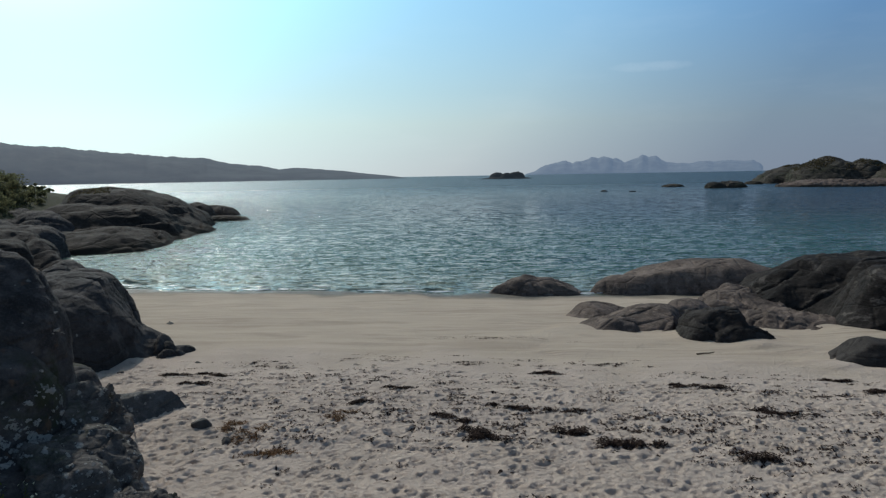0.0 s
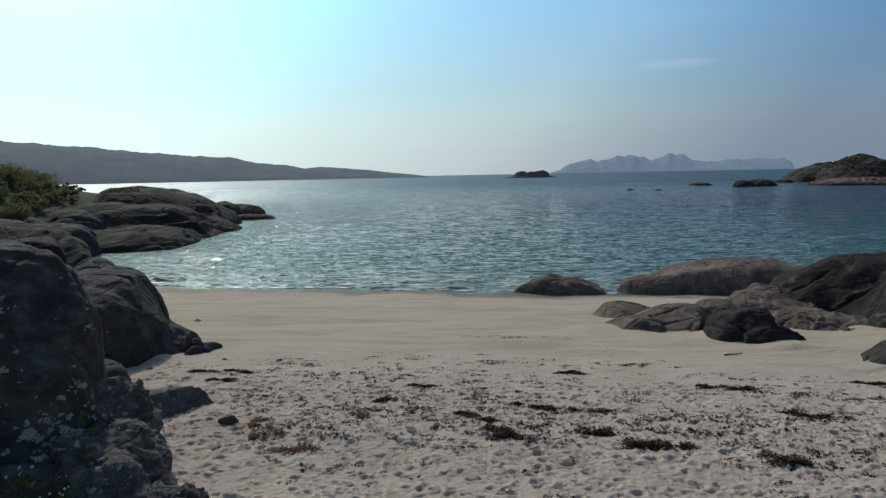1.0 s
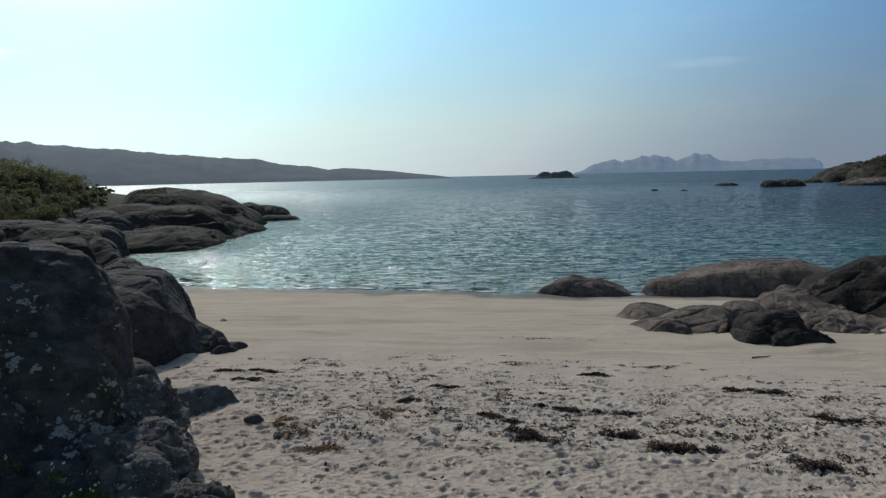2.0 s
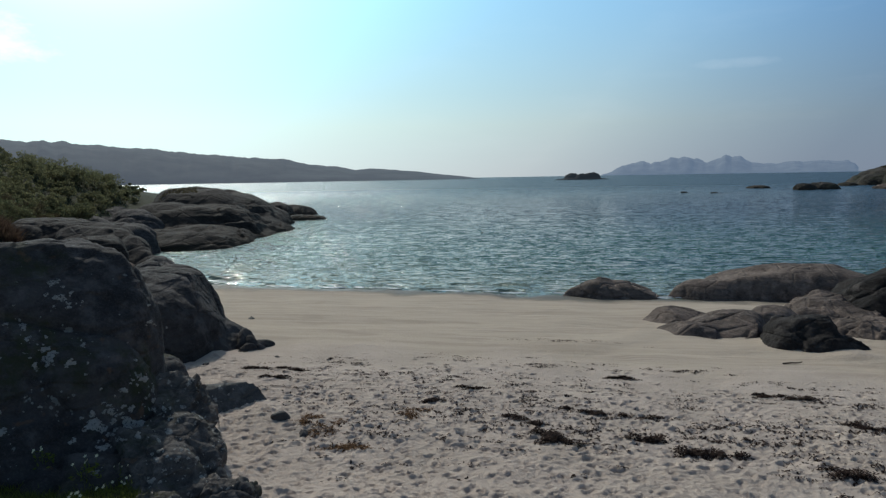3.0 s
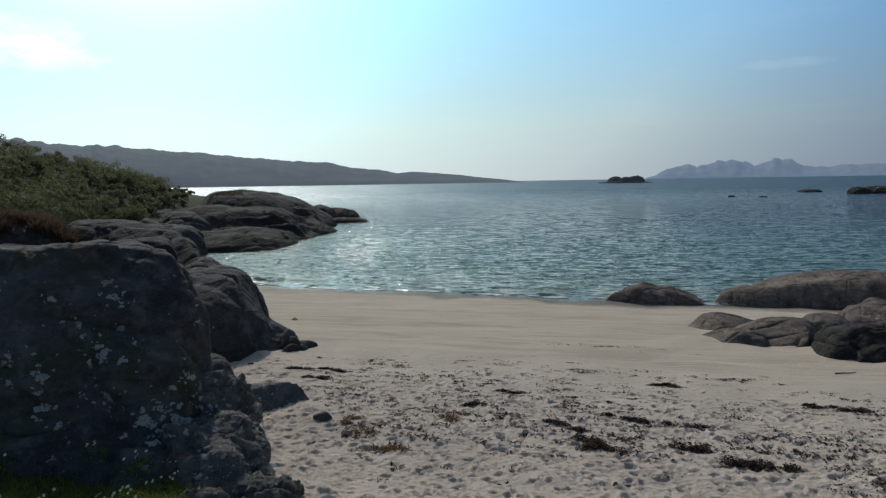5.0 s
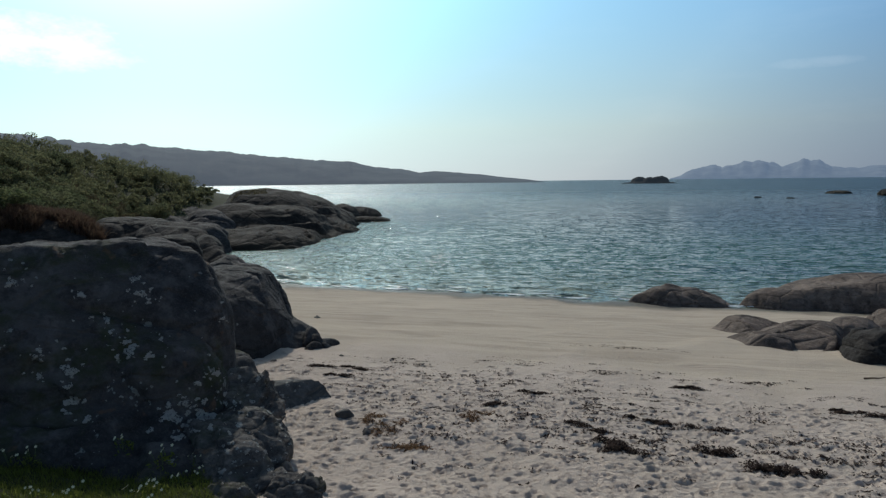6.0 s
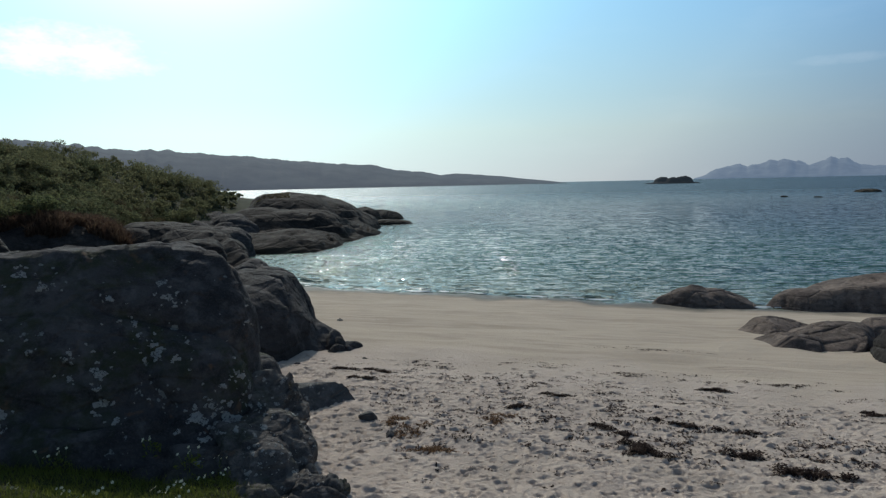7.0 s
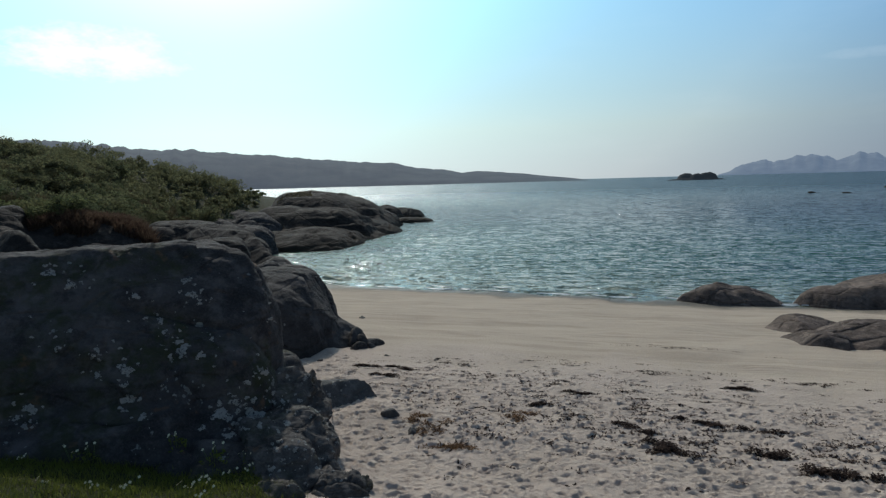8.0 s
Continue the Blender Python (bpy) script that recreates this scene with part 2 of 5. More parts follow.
def rock_material(name, dark, light, lichen=0.0, tide=False, scale=1.0, moss=0.0, worn_through=0.0):
    m = Mat(name, 0.88, 0.12)
    x, y, z = m.xyz()
    big = m.noise(0.7 * scale, 6.0, 0.6)
    foliation = m.noise(1.6 * scale, 6.0, 0.65, m.mapped((1.0, 0.35, 3.2), (0.3, 0.5, 0.4)), 0.6)
    grain = m.noise(45.0 * scale, 4.0, 0.7)
    c = m.mix(m.ramp(big, 0.3, 0.72), dark, light)
    c = m.mix(m.ramp(foliation, 0.42, 0.68, 0, 0.55), c, tuple(0.55 * v for v in dark))
    c = m.mix(m.ramp(m.noise(3.4 * scale, 6.0, 0.68), 0.48, 0.66, 0, 0.55), c, tuple(min(1, 1.55 * v) for v in light))
    c = m.mix(m.ramp(m.noise(5.2 * scale, 5.0, 0.65, m.mapped((1, 1, 1), (0, 0, 0), (7, 3, 5))), 0.5, 0.66, 0, 0.6), c, tuple(0.5 * v for v in dark))
    c = m.mix(m.ramp(grain, 0.45, 0.75, 0, 0.35), c, tuple(min(1, 1.5 * v) for v in light))
    if moss:
        mo = m.math("MULTIPLY", m.ramp(m.noise(1.1 * scale, 5.0, 0.6), 0.5, 0.62, 0, moss), m.ramp(m.noise(9 * scale, 3.0), 0.3, 0.6))
        c = m.mix(mo, c, (0.035, 0.042, 0.018))
    if lichen:
        wob = m.math("MULTIPLY", m.math("SUBTRACT", m.noise(22.0, 4.0, 0.6), 0.5), 0.55)
        group = m.ramp(m.noise(1.9, 3.0, 0.5), 0.46, 0.80)
        dots = m.ramp(m.math("ADD", m.cells(5.2), m.math("ADD", wob, m.math("MULTIPLY", group, -0.42))), -0.03, 0.01, 1.0, 0.0)
        specks = m.ramp(m.math("ADD", m.cells(15.0), m.math("ADD", wob, m.math("MULTIPLY", group, -0.36))), -0.06, -0.02, 1.0, 0.0)
        patch = m.math("MULTIPLY", m.math("MAXIMUM", dots, specks), m.ramp(m.noise(40.0, 3.0), 0.3, 0.55, 0.4, 1.0))
        crust = m.mix(m.noise(30.0, 3.0), (0.20, 0.21, 0.20), (0.36, 0.37, 0.35))
        c = m.mix(m.math("MULTIPLY", patch, lichen), c, crust)
        rust = m.ramp(m.noise(3.1, 4.0, 0.6, m.mapped((1, 1, 1), (0, 0, 0), (9, 4, 2))), 0.62, 0.72, 0, 0.5)
        c = m.mix(rust, c, (0.16, 0.09, 0.05))
    if worn_through:
        worn = m.noise(0.8 * scale, 6.0, 0.7, m.mapped((0.6, 1.0, 1.9), (0.2, 0.7, 0.3), (4, 1, 2)), 0.4)
        c = m.mix(m.ramp(worn, 0.55, 0.64, 0.0, worn_through), c, (0.14, 0.122, 0.108))
    if tide:
        band = m.math("ADD", z, m.math("MULTIPLY", m.noise(1.5, 4.0), 0.5))
        c = m.mix(m.ramp(band, 0.55, 0.85, 0.8, 0.0), c, (0.035, 0.028, 0.02))
    m.color(c)
    crack = m.ramp(m.cells(1.1 * scale, m.mapped((1.0, 0.6, 1.7), (0.4, 0.2, 0.5)), "DISTANCE_TO_EDGE"), 0.0, 0.05)
    m.bump(foliation, 0.07 / scale, 0.7)
    m.bump(m.noise(9.0 * scale, 6.0, 0.62), 0.03 / scale, 0.9)
    m.bump(grain, 0.014 / scale, 0.9)
    m.bump(crack, 0.03 / scale, 0.6)
    return m.m


def water_material():
    m = Mat("sea_water", 0.06, 0.42)
    x, y, z = m.xyz()
    m.b.inputs["IOR"].default_value = 1.33
    off = m.math("ADD", y, m.math("MULTIPLY", x, 0.10))
    sheet = m.noise(0.05, 3.0, 0.5, m.mapped((0.5, 1.0, 1.0)))
    off = m.math("ADD", off, m.math("MULTIPLY", m.math("SUBTRACT", sheet, 0.5), 26.0))
    shallow, middle, deep = (0.100, 0.136, 0.100), (0.026, 0.080, 0.060), (0.005, 0.018, 0.023)
    c = m.mix(m.ramp(off, 22.0, 36.0), shallow, middle)
    c = m.mix(m.ramp(off, 33.0, 84.0), c, deep)
    weedy = m.ramp(m.noise(0.11, 3.0, 0.5, m.mapped((0.5, 1.4, 1.0), (0, 0, 0), (3, 8, 0))), 0.56, 0.70, 0, 0.6)
    c = m.mix(weedy, c, (0.010, 0.040, 0.045))
    # the last metres before the sand: clear water over a pale bed
    clear = m.math("ADD", m.math("ADD", y, m.math("MULTIPLY", x, 0.16)), m.math("MULTIPLY", m.math("SUBTRACT", m.noise(0.35, 3.0), 0.5), 3.0))
    c = m.mix(m.ramp(clear, 22.6, 28.5, 0.85, 0.0), c, (0.17, 0.20, 0.155))
    m.color(c)
    m.put(m.b, "Roughness", m.ramp(y, 35.0, 260.0, 0.035, 0.28))
    slope = None
    for scale, detail, stretch, turn, gain in ((0.7, 2.0, 0.36, -6, 0.30), (4.0, 2.0, 0.34, 6, 1.7), (9.0, 3.0, 0.40, -6, 1.9), (20.0, 2.0, 0.5, 3, 1.5)):
        k = m.n.new("ShaderNodeTexNoise")
        m.l.new(m.mapped((stretch, 1.0, 1.0), (0, 0, radians(turn))), k.inputs["Vector"])
        m.put(k, "Scale", scale), m.put(k, "Detail", detail), m.put(k, "Roughness", 0.55)
        v = m.n.new("ShaderNodeVectorMath")
        v.operation = "SUBTRACT"
        m.l.new(k.outputs["Color"], v.inputs[0])
        v.inputs[1].default_value = (0.5, 0.5, 0.5)
        g = m.n.new("ShaderNodeVectorMath")
        g.operation = "MULTIPLY"
        m.l.new(v.outputs[0], g.inputs[0])
        g.inputs[1].default_value = (gain * 1.1, gain, 0)
        if slope is None:
            slope = g.outputs[0]
        else:
            add = m.n.new("ShaderNodeVectorMath")
            m.l.new(slope, add.inputs[0]), m.l.new(g.outputs[0], add.inputs[1])
            slope = add.outputs[0]
    add = m.n.new("ShaderNodeVectorMath")
    # waves run ashore with their steeper faces to the beach
    lean = m.n.new("ShaderNodeVectorMath")
    m.l.new(slope, lean.inputs[0])
    lean.inputs[1].default_value = (0.0, -0.125, 0.0)
    m.l.new(lean.outputs[0], add.inputs[0]), m.l.new(m.geo.outputs["Normal"], add.inputs[1])
    unit = m.n.new("ShaderNodeVectorMath")
    unit.operation = "NORMALIZE"
    m.l.new(add.outputs[0], unit.inputs[0])
    m.l.new(unit.outputs[0], m.b.inputs["Normal"])
    return m.m


def plain_material(name, a, b, scale, rough=0.8, relief=0.0, by_island=False, spec=0.3):
    m = Mat(name, rough, spec)
    c = m.mix(m.noise(scale, 5.0, 0.6), a, b)
    if by_island:
        c = m.mix(m.math("MULTIPLY", m.island(), 0.8), c, tuple(0.45 * v for v in a))
    m.color(c)
    if relief:
        m.bump(m.noise(scale * 3, 4.0), relief, 0.7)
    return m.m


def lichen_material():
    """Pale crust, worn through to the rock in small holes."""
    m = Mat("lichen_crust", 0.95, 0.05)
    crust = m.mix(m.noise(35.0, 4.0), (0.17, 0.162, 0.150), (0.33, 0.315, 0.29))
    holes = m.ramp(m.math("ADD", m.noise(48.0, 4.0, 0.7), m.math("MULTIPLY", m.noise(9.0, 3.0), 0.5)), 0.62, 0.72)
    m.color(m.mix(holes, (0.06, 0.056, 0.053), crust))
    m.bump(m.noise(120.0, 3.0), 0.004, 0.8)
    return m.m


def leaf_material(name, a, b, tip):
    m = Mat(name, 0.75, 0.04)
    c = m.mix(m.island(), a, b)
    c = m.mix(m.math("MULTIPLY", m.random(), 0.6), c, tip)
    m.color(c)
    m.put(m.b, "Transmission Weight", 0.0)
    thin = m.n.new("ShaderNodeBsdfTranslucent")
    m.l.new(c, thin.inputs["Color"])
    both = m.n.new("ShaderNodeMixShader")
    both.inputs[0].default_value = 0.5
    m.l.new(m.b.outputs[0], both.inputs[1]), m.l.new(thin.outputs[0], both.inputs[2])
    m.l.new(both.outputs[0], m.n["Material Output"].inputs["Surface"])
    return m.m


def haze_glow_material(name, ground, air, amount):
    """A far backdrop: dim ground, kilometres of lit air painted in as emission."""
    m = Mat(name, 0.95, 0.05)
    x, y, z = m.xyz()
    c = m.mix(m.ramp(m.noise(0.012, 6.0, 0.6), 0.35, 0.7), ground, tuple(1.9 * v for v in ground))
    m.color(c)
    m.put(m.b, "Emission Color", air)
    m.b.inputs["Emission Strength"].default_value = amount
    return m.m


SAND = sand_material()
NEAR_ROCK = rock_material("lichened_gneiss", (0.038, 0.037, 0.039), (0.086, 0.078, 0.076), 0.55, False, 1.0, 0.7)
TOE_ROCK = rock_material("rough_lichened_gneiss", (0.058, 0.053, 0.051), (0.125, 0.114, 0.105), 0.9, False, 2.2, 0.5)
DARK_ROCK = rock_material("dark_gneiss", (0.034, 0.032, 0.032), (0.080, 0.072, 0.069))
BLACK_ROCK = rock_material("black_gneiss", (0.020, 0.0178, 0.017), (0.050, 0.043, 0.039))
WORN_ROCK = rock_material("worn_black_gneiss", (0.012, 0.0105, 0.010), (0.033, 0.028, 0.0255), worn_through=0.7)
PALE_ROCK = rock_material("pale_gneiss", (0.080, 0.062, 0.053), (0.175, 0.136, 0.113))
GREY_ROCK = rock_material("grey_gneiss", (0.080, 0.077, 0.075), (0.125, 0.120, 0.116))
SHORE_ROCK = rock_material("tidal_gneiss", (0.017, 0.015, 0.014), (0.046, 0.038, 0.032), 0, True, 0.5)
SHELF_ROCK = rock_material("pale_shelf_rock", (0.095, 0.072, 0.062), (0.19, 0.148, 0.125), 0, True, 0.15)
FAR_ROCK = rock_material("skerry_rock", (0.026, 0.024, 0.020), (0.075, 0.064, 0.052), 0, True, 0.12, 0.5)
LICHEN_CRUST = lichen_material()
WATER = water_material()
FOAM = plain_material("foam", (0.62, 0.64, 0.63), (0.8, 0.82, 0.82), 8.0, 0.5)
WEED_DARK = plain_material("dried_wrack", (0.036, 0.024, 0.020), (0.085, 0.057, 0.046), 18.0, 0.9, 0.004, True, 0.05)
WEED_RUST = plain_material("rusty_wrack", (0.11, 0.058, 0.03), (0.20, 0.115, 0.06), 18.0, 0.9, 0.004, True, 0.05)
STONE = plain_material("loose_stone", (0.04, 0.037, 0.036), (0.09, 0.083, 0.078), 9.0, 0.85, 0.01)
DRIFTWOOD = plain_material("driftwood", (0.07, 0.05, 0.035), (0.15, 0.11, 0.08), 20.0, 0.85, 0.004)
BARK = plain_material("bark", (0.06, 0.045, 0.035), (0.11, 0.085, 0.065), 14.0, 0.9, 0.01)
LEAF = leaf_material("shrub_leaf", (0.047, 0.060, 0.034), (0.155, 0.170, 0.086), (0.21, 0.19, 0.10))
BRIGHT_LEAF = leaf_material("fresh_leaf", (0.060, 0.074, 0.034), (0.15, 0.165, 0.078), (0.18, 0.17, 0.08))
BRONZE = leaf_material("heath_leaf", (0.048, 0.040, 0.025), (0.12, 0.10, 0.056), (0.13, 0.115, 0.065))
HEATHER = leaf_material("heather_sprig", (0.075, 0.045, 0.036), (0.12, 0.082, 0.055), (0.09, 0.075, 0.04))
BLADE = leaf_material("grass_blade", (0.075, 0.105, 0.022), (0.17, 0.19, 0.045), (0.13, 0.15, 0.035))
PETAL = plain_material("campion_petal", (0.56, 0.52, 0.33), (0.68, 0.63, 0.44), 30.0, 0.6)
STEM = plain_material("flower_stem", (0.06, 0.09, 0.03), (0.10, 0.13, 0.04), 30.0, 0.6)
# blue emission painted on as haze over coast, islet and islands
COAST_FAR = haze_glow_material("hazy_moor", (0.03, 0.03, 0.024), (0.42, 0.51, 0.70), 0.135)
ISLET_ROCK = haze_glow_material("hazy_islet_rock", (0.022, 0.020, 0.018), (0.38, 0.50, 0.66), 0.035)
ISLAND_FAR = haze_glow_material("hazy_mountain", (0.05, 0.05, 0.045), (0.34, 0.46, 0.68), 0.33)

# ---------------------------------------------------------------- the plan in metres
# rocks: x, y, foot height, half width, half depth, height, turn, squareness, tilt, then the broken faces as outward directions and their offsets in half sizes
# far ridges: azimuth and height in degrees; weed and stones: x, y, half width, half depth
# == plan ==
NEAR_OUTCROP = [
    (-6.74, 6.55, 0.42, 2.41, 2.3, 3.16, 45.83, 5.0, 0.0, (0.0, 0.07, 1.0, 0.90), (0.62, 0.0, 0.78, 1.2), (0.0, -0.6, 0.8, 1.10)),
    (-5.89, 7.20, 0.45, 1.32, 2.0, 3.00, 38.68, 6.0, 0.0, (0.0, 0.10, 0.99, 0.90), (0.66, 0.0, 0.75, 1.22), (0.0, -0.6, 0.8, 1.12)),
    (-5.55, 6.83, 0.54, 1.22, 1.9, 2.14, 38.45, 5.0, 0.0),
    (-7.55, 6.05, 0.43, 1.3, 1.9, 2.95, 50.98, 5.0, 0.0, (0.0, 0.2, 0.98, 0.92)),
    (-5.26, 5.49, 0.56, 1.84, 1.3, 1.48, 43.79, 2.8, 0.0),
    (-3.94, 5.42, 0.68, 0.77, 0.9, 0.94, 35.99, 2.4, 0.0),
]
WEDGE = [
    (-3.72, 7.82, 0.92, 0.62, 0.55, 0.50, 20.0, 7.0, 0.0, (0.55, -0.62, 0.56, 0.12), (0.0, 0.1, 1.0, 0.93)),
]
SKERRY_FAR = [
    (90.08, 195.22, -0.56, 3.0, 3.0, 1.5, -24.77, 2.2, 0.0),
]
BACK_STONE = [
    (-4.91, 8.36, 0.75, 0.48, 0.8, 0.92, 30.43, 3.2, 0.0),
]
SHELF_BOULDER = [
    (-3.8, 6.58, 1.0, 0.56, 0.8, 0.94, 29.99, 3.4, 0.0),
    (-3.43, 6.22, 1.07, 0.34, 0.6, 0.81, 43.91, 3.0, 0.0),
]
TOE_BOULDER = [
    (-3.36, 5.79, 1.16, 0.45, 0.6, 0.59, 30.14, 3.6, 0.0),
    (-3.0, 5.71, 1.19, 0.2, 0.4, 0.46, 15.69, 3.4, 0.0),
    (-3.18, 5.32, 0.92, 0.45, 0.6, 0.76, 40.84, 3.0, 0.0),
    (-2.87, 5.21, 1.07, 0.37, 0.4, 0.44, 28.88, 2.6, 0.0),
    (-2.92, 4.78, 0.92, 0.59, 0.5, 0.62, 31.4, 2.6, 0.0),
]
FOOT_STONE = [
    (-2.71, 5.58, 1.22, 0.07, 0.12, 0.2, 25.89, 2.8, 0.0),
]
FOOT_STONES = [
    (-2.45, 5.2, 1.25, 0.28, 0.3, 0.2, 25.18, 2.3, 0.0),
]
BEACH_BOULDER = [
    (-6.97, 12.49, 0.38, 1.17, 1.7, 1.95, 29.18, 3.0, 0.0),
    (-6.42, 12.33, 0.52, 1.28, 1.4, 0.92, 19.51, 2.0, 0.0),
    (-7.84, 13.49, 0.27, 0.91, 1.6, 2.15, 30.17, 2.4, 0.0),
    (-6.95, 11.57, 0.38, 1.26, 1.5, 1.78, 31.01, 2.8, 0.0),
]
CRACK_STONE = [
    (-5.26, 12.21, 0.58, 0.24, 0.34, 0.58, 23.32, 3.4, 14.0, (0.6, -0.3, 0.7, 0.62)),
]
CRACK_STONE_B = [
    (-4.83, 12.18, 0.66, 0.27, 0.3, 0.29, 21.64, 3.4, 16.0, (0.5, -0.4, 0.75, 0.62)),
]
CRACK_STONE_D = [
    (-5.02, 11.78, 0.66, 0.19, 0.25, 0.33, 3.08, 3.2, 10.0, (0.5, -0.5, 0.7, 0.62)),
]
CRACK_STONE_C = [
    (-5.02, 12.1, 0.62, 0.22, 0.3, 0.44, 52.53, 3.2, 8.0, (0.5, -0.3, 0.8, 0.7)),
]
LEDGE_A = [
    (-16.48, 16.04, -0.28, 3.16, 3.2, 3.48, 45.78, 4.0, 0.0),
    (-16.08, 14.28, -0.48, 0.77, 2.0, 4.12, 48.39, 3.6, 0.0),
    (-14.72, 12.79, -0.33, 0.74, 1.6, 3.65, 49.0, 3.0, 0.0),
]
LEDGE_B = [
    (-14.38, 19.20, -0.50, 1.57, 3.00, 3.43, 36.83, 4.5, 4.0),
    (-12.08, 17.76, -0.60, 1.25, 2.20, 3.41, 34.22, 5.0, 6.0),
    (-10.75, 16.25, -0.60, 0.98, 1.80, 3.24, 33.48, 4.5, 9.0),
    (-9.34, 15.13, -0.90, 0.54, 1.30, 3.16, 31.68, 4.0, 12.0),
    (-10.07, 14.42, -0.50, 0.88, 1.30, 3.30, 34.93, 5.0, 6.0),
    (-15.55, 23.27, -0.60, 1.22, 3.50, 3.06, 33.75, 4.0, 5.0),
]
LEDGE_C = [
    (-7.69, 11.7, -0.1, 0.49, 1.2, 2.91, 33.3, 2.4, 0.0),
    (-11.33, 9.83, -0.37, 0.92, 2.4, 3.77, 69.05, 2.2, 0.0),
]
HEADLAND = [
    (-27.36, 57.86, -1.77, 6.64, 9.0, 4.73, 19.3, 2.8, 0.0),
    (-23.98, 48.38, -2.32, 5.58, 8.0, 4.55, 14.37, 2.8, 0.0),
    (-21.01, 42.04, -1.65, 4.19, 6.0, 2.69, 12.56, 2.8, 0.0),
    (-23.78, 59.42, -1.16, 3.53, 7.0, 2.77, 15.81, 2.8, 0.0),
    (-29.61, 61.21, -1.93, 5.5, 8.0, 5.25, 25.81, 2.8, 0.0),
    (-20.49, 47.79, -1.1, 3.09, 4.0, 1.59, 9.21, 2.8, 0.0),
    (-22.99, 53.25, -1.78, 5.44, 6.0, 2.96, 13.35, 2.8, 0.0),
    (-25.93, 47.37, -2.86, 3.06, 5.0, 5.39, 28.69, 2.8, 0.0),
    (-26.86, 53.65, -3.33, 5.31, 7.0, 6.81, 26.59, 2.8, 0.0),
]
HILL_CLIFF = [
    (-30.78, 46.78, -1.57, 3.9, 5.0, 3.85, 33.34, 3.4, 0.0),
    (-29.56, 40.33, -1.28, 4.53, 5.0, 3.14, 36.24, 3.4, 0.0),
    (-29.0, 33.09, -0.52, 4.16, 5.0, 2.51, 41.23, 3.4, 0.0),
    (-27.31, 44.25, -1.06, 2.08, 4.0, 2.59, 31.68, 3.4, 0.0),
    (-20.51, 29.58, -0.73, 1.65, 4.0, 2.52, 34.73, 3.4, 0.0),
    (-26.58, 44.69, -1.46, 2.09, 5.0, 3.57, 30.74, 3.4, 0.0),
    (-31.46, 58.02, -1.52, 3.27, 6.0, 3.73, 28.47, 3.4, 0.0),
    (-22.97, 37.53, -1.11, 1.59, 4.0, 2.71, 31.47, 3.4, 0.0),
]
SKERRY_TIP = [
    (-25.61, 75.79, -0.82, 3.08, 4.0, 2.01, 18.67, 2.1, 4.0),
    (-26.02, 71.41, -1.02, 2.2, 4.0, 2.64, 20.02, 2.1, 3.0),
]
SKERRY_FLAT = [
    (-21.22, 66.7, -0.25, 2.15, 1.6, 0.70, 17.65, 3.0, 3.0),
]
WATER_BOULDER = [
    (2.82, 22.42, -0.57, 1.53, 0.9, 1.18, -7.17, 2.4, 4.0, (0.35, -0.1, 0.93, 0.88), (-0.5, 0.0, 0.86, 0.92)),
    (3.60, 22.52, -0.41, 1.3, 0.8, 0.90, -8.91, 2.6, 0.0, (0.5, 0.0, 0.86, 0.86)),
]
WHALEBACK = [
    (8.44, 22.68, -0.9, 3.71, 1.6, 1.92, -16.41, 2.8, 0.0, (-0.36, 0.0, 0.93, 0.88)),
    (9.19, 22.82, -0.84, 2.74, 1.5, 1.86, -17.94, 2.6, 0.0),
    (6.11, 22.38, -0.57, 1.29, 1.0, 1.14, -15.26, 2.3, 0.0),
]
RIGHT_OUTCROP = [
    (10.71, 17.83, -1.04, 2.95, 3.0, 2.74, -37.0, 3.0, -3.0, (-0.50, -0.05, 0.86, 0.99), (-0.15, -0.62, 0.77, 0.92)),
    (9.1, 18.26, -0.58, 1.55, 2.0, 1.78, -26.48, 2.6, 0.0, (-0.5, -0.2, 0.84, 0.84)),
    (10.52, 15.82, -0.72, 2.2, 1.8, 2.22, -33.61, 2.8, 0.0, (-0.5, -0.3, 0.8, 0.86)),
    (10.20, 14.14, -0.75, 2.17, 1.7, 2.66, -27.65, 3.2, -12.0, (-0.66, -0.1, 0.74, 0.82), (-0.1, -0.7, 0.7, 0.92)),
]
APRON = [
    (7.99, 17.02, -0.12, 1.52, 1.7, 0.87, -25.17, 3.0, 8.0),
    (8.01, 15.22, 0.01, 1.26, 1.2, 0.68, -49.76, 3.0, 4.0),
    (8.01, 18.11, -0.24, 0.72, 0.9, 1.09, -23.87, 3.0, 0.0),
]
SLAB = [
    (4.42, 15.25, 0.30, 0.95, 1.15, 0.59, -23.89, 4.5, -3.0, (-0.55, 0.0, 0.83, 0.80), (0.0, -0.5, 0.86, 0.80)),
    (3.42, 14.58, 0.25, 0.86, 0.80, 0.56, -21.55, 3.4, -5.0, (-0.55, -0.2, 0.8, 0.62), (0.3, -0.7, 0.65, 0.72)),
]
SLAB_BACK = [
    (3.98, 16.73, 0.21, 0.92, 0.75, 0.52, -19.39, 3.6, -4.0, (0.5, -0.1, 0.86, 0.66), (-0.5, -0.3, 0.8, 0.82)),
]
SLAB_SIDE = [
    (5.96, 16.13, -0.18, 0.92, 1.3, 1.1, -20.28, 2.0, 0.0),
]
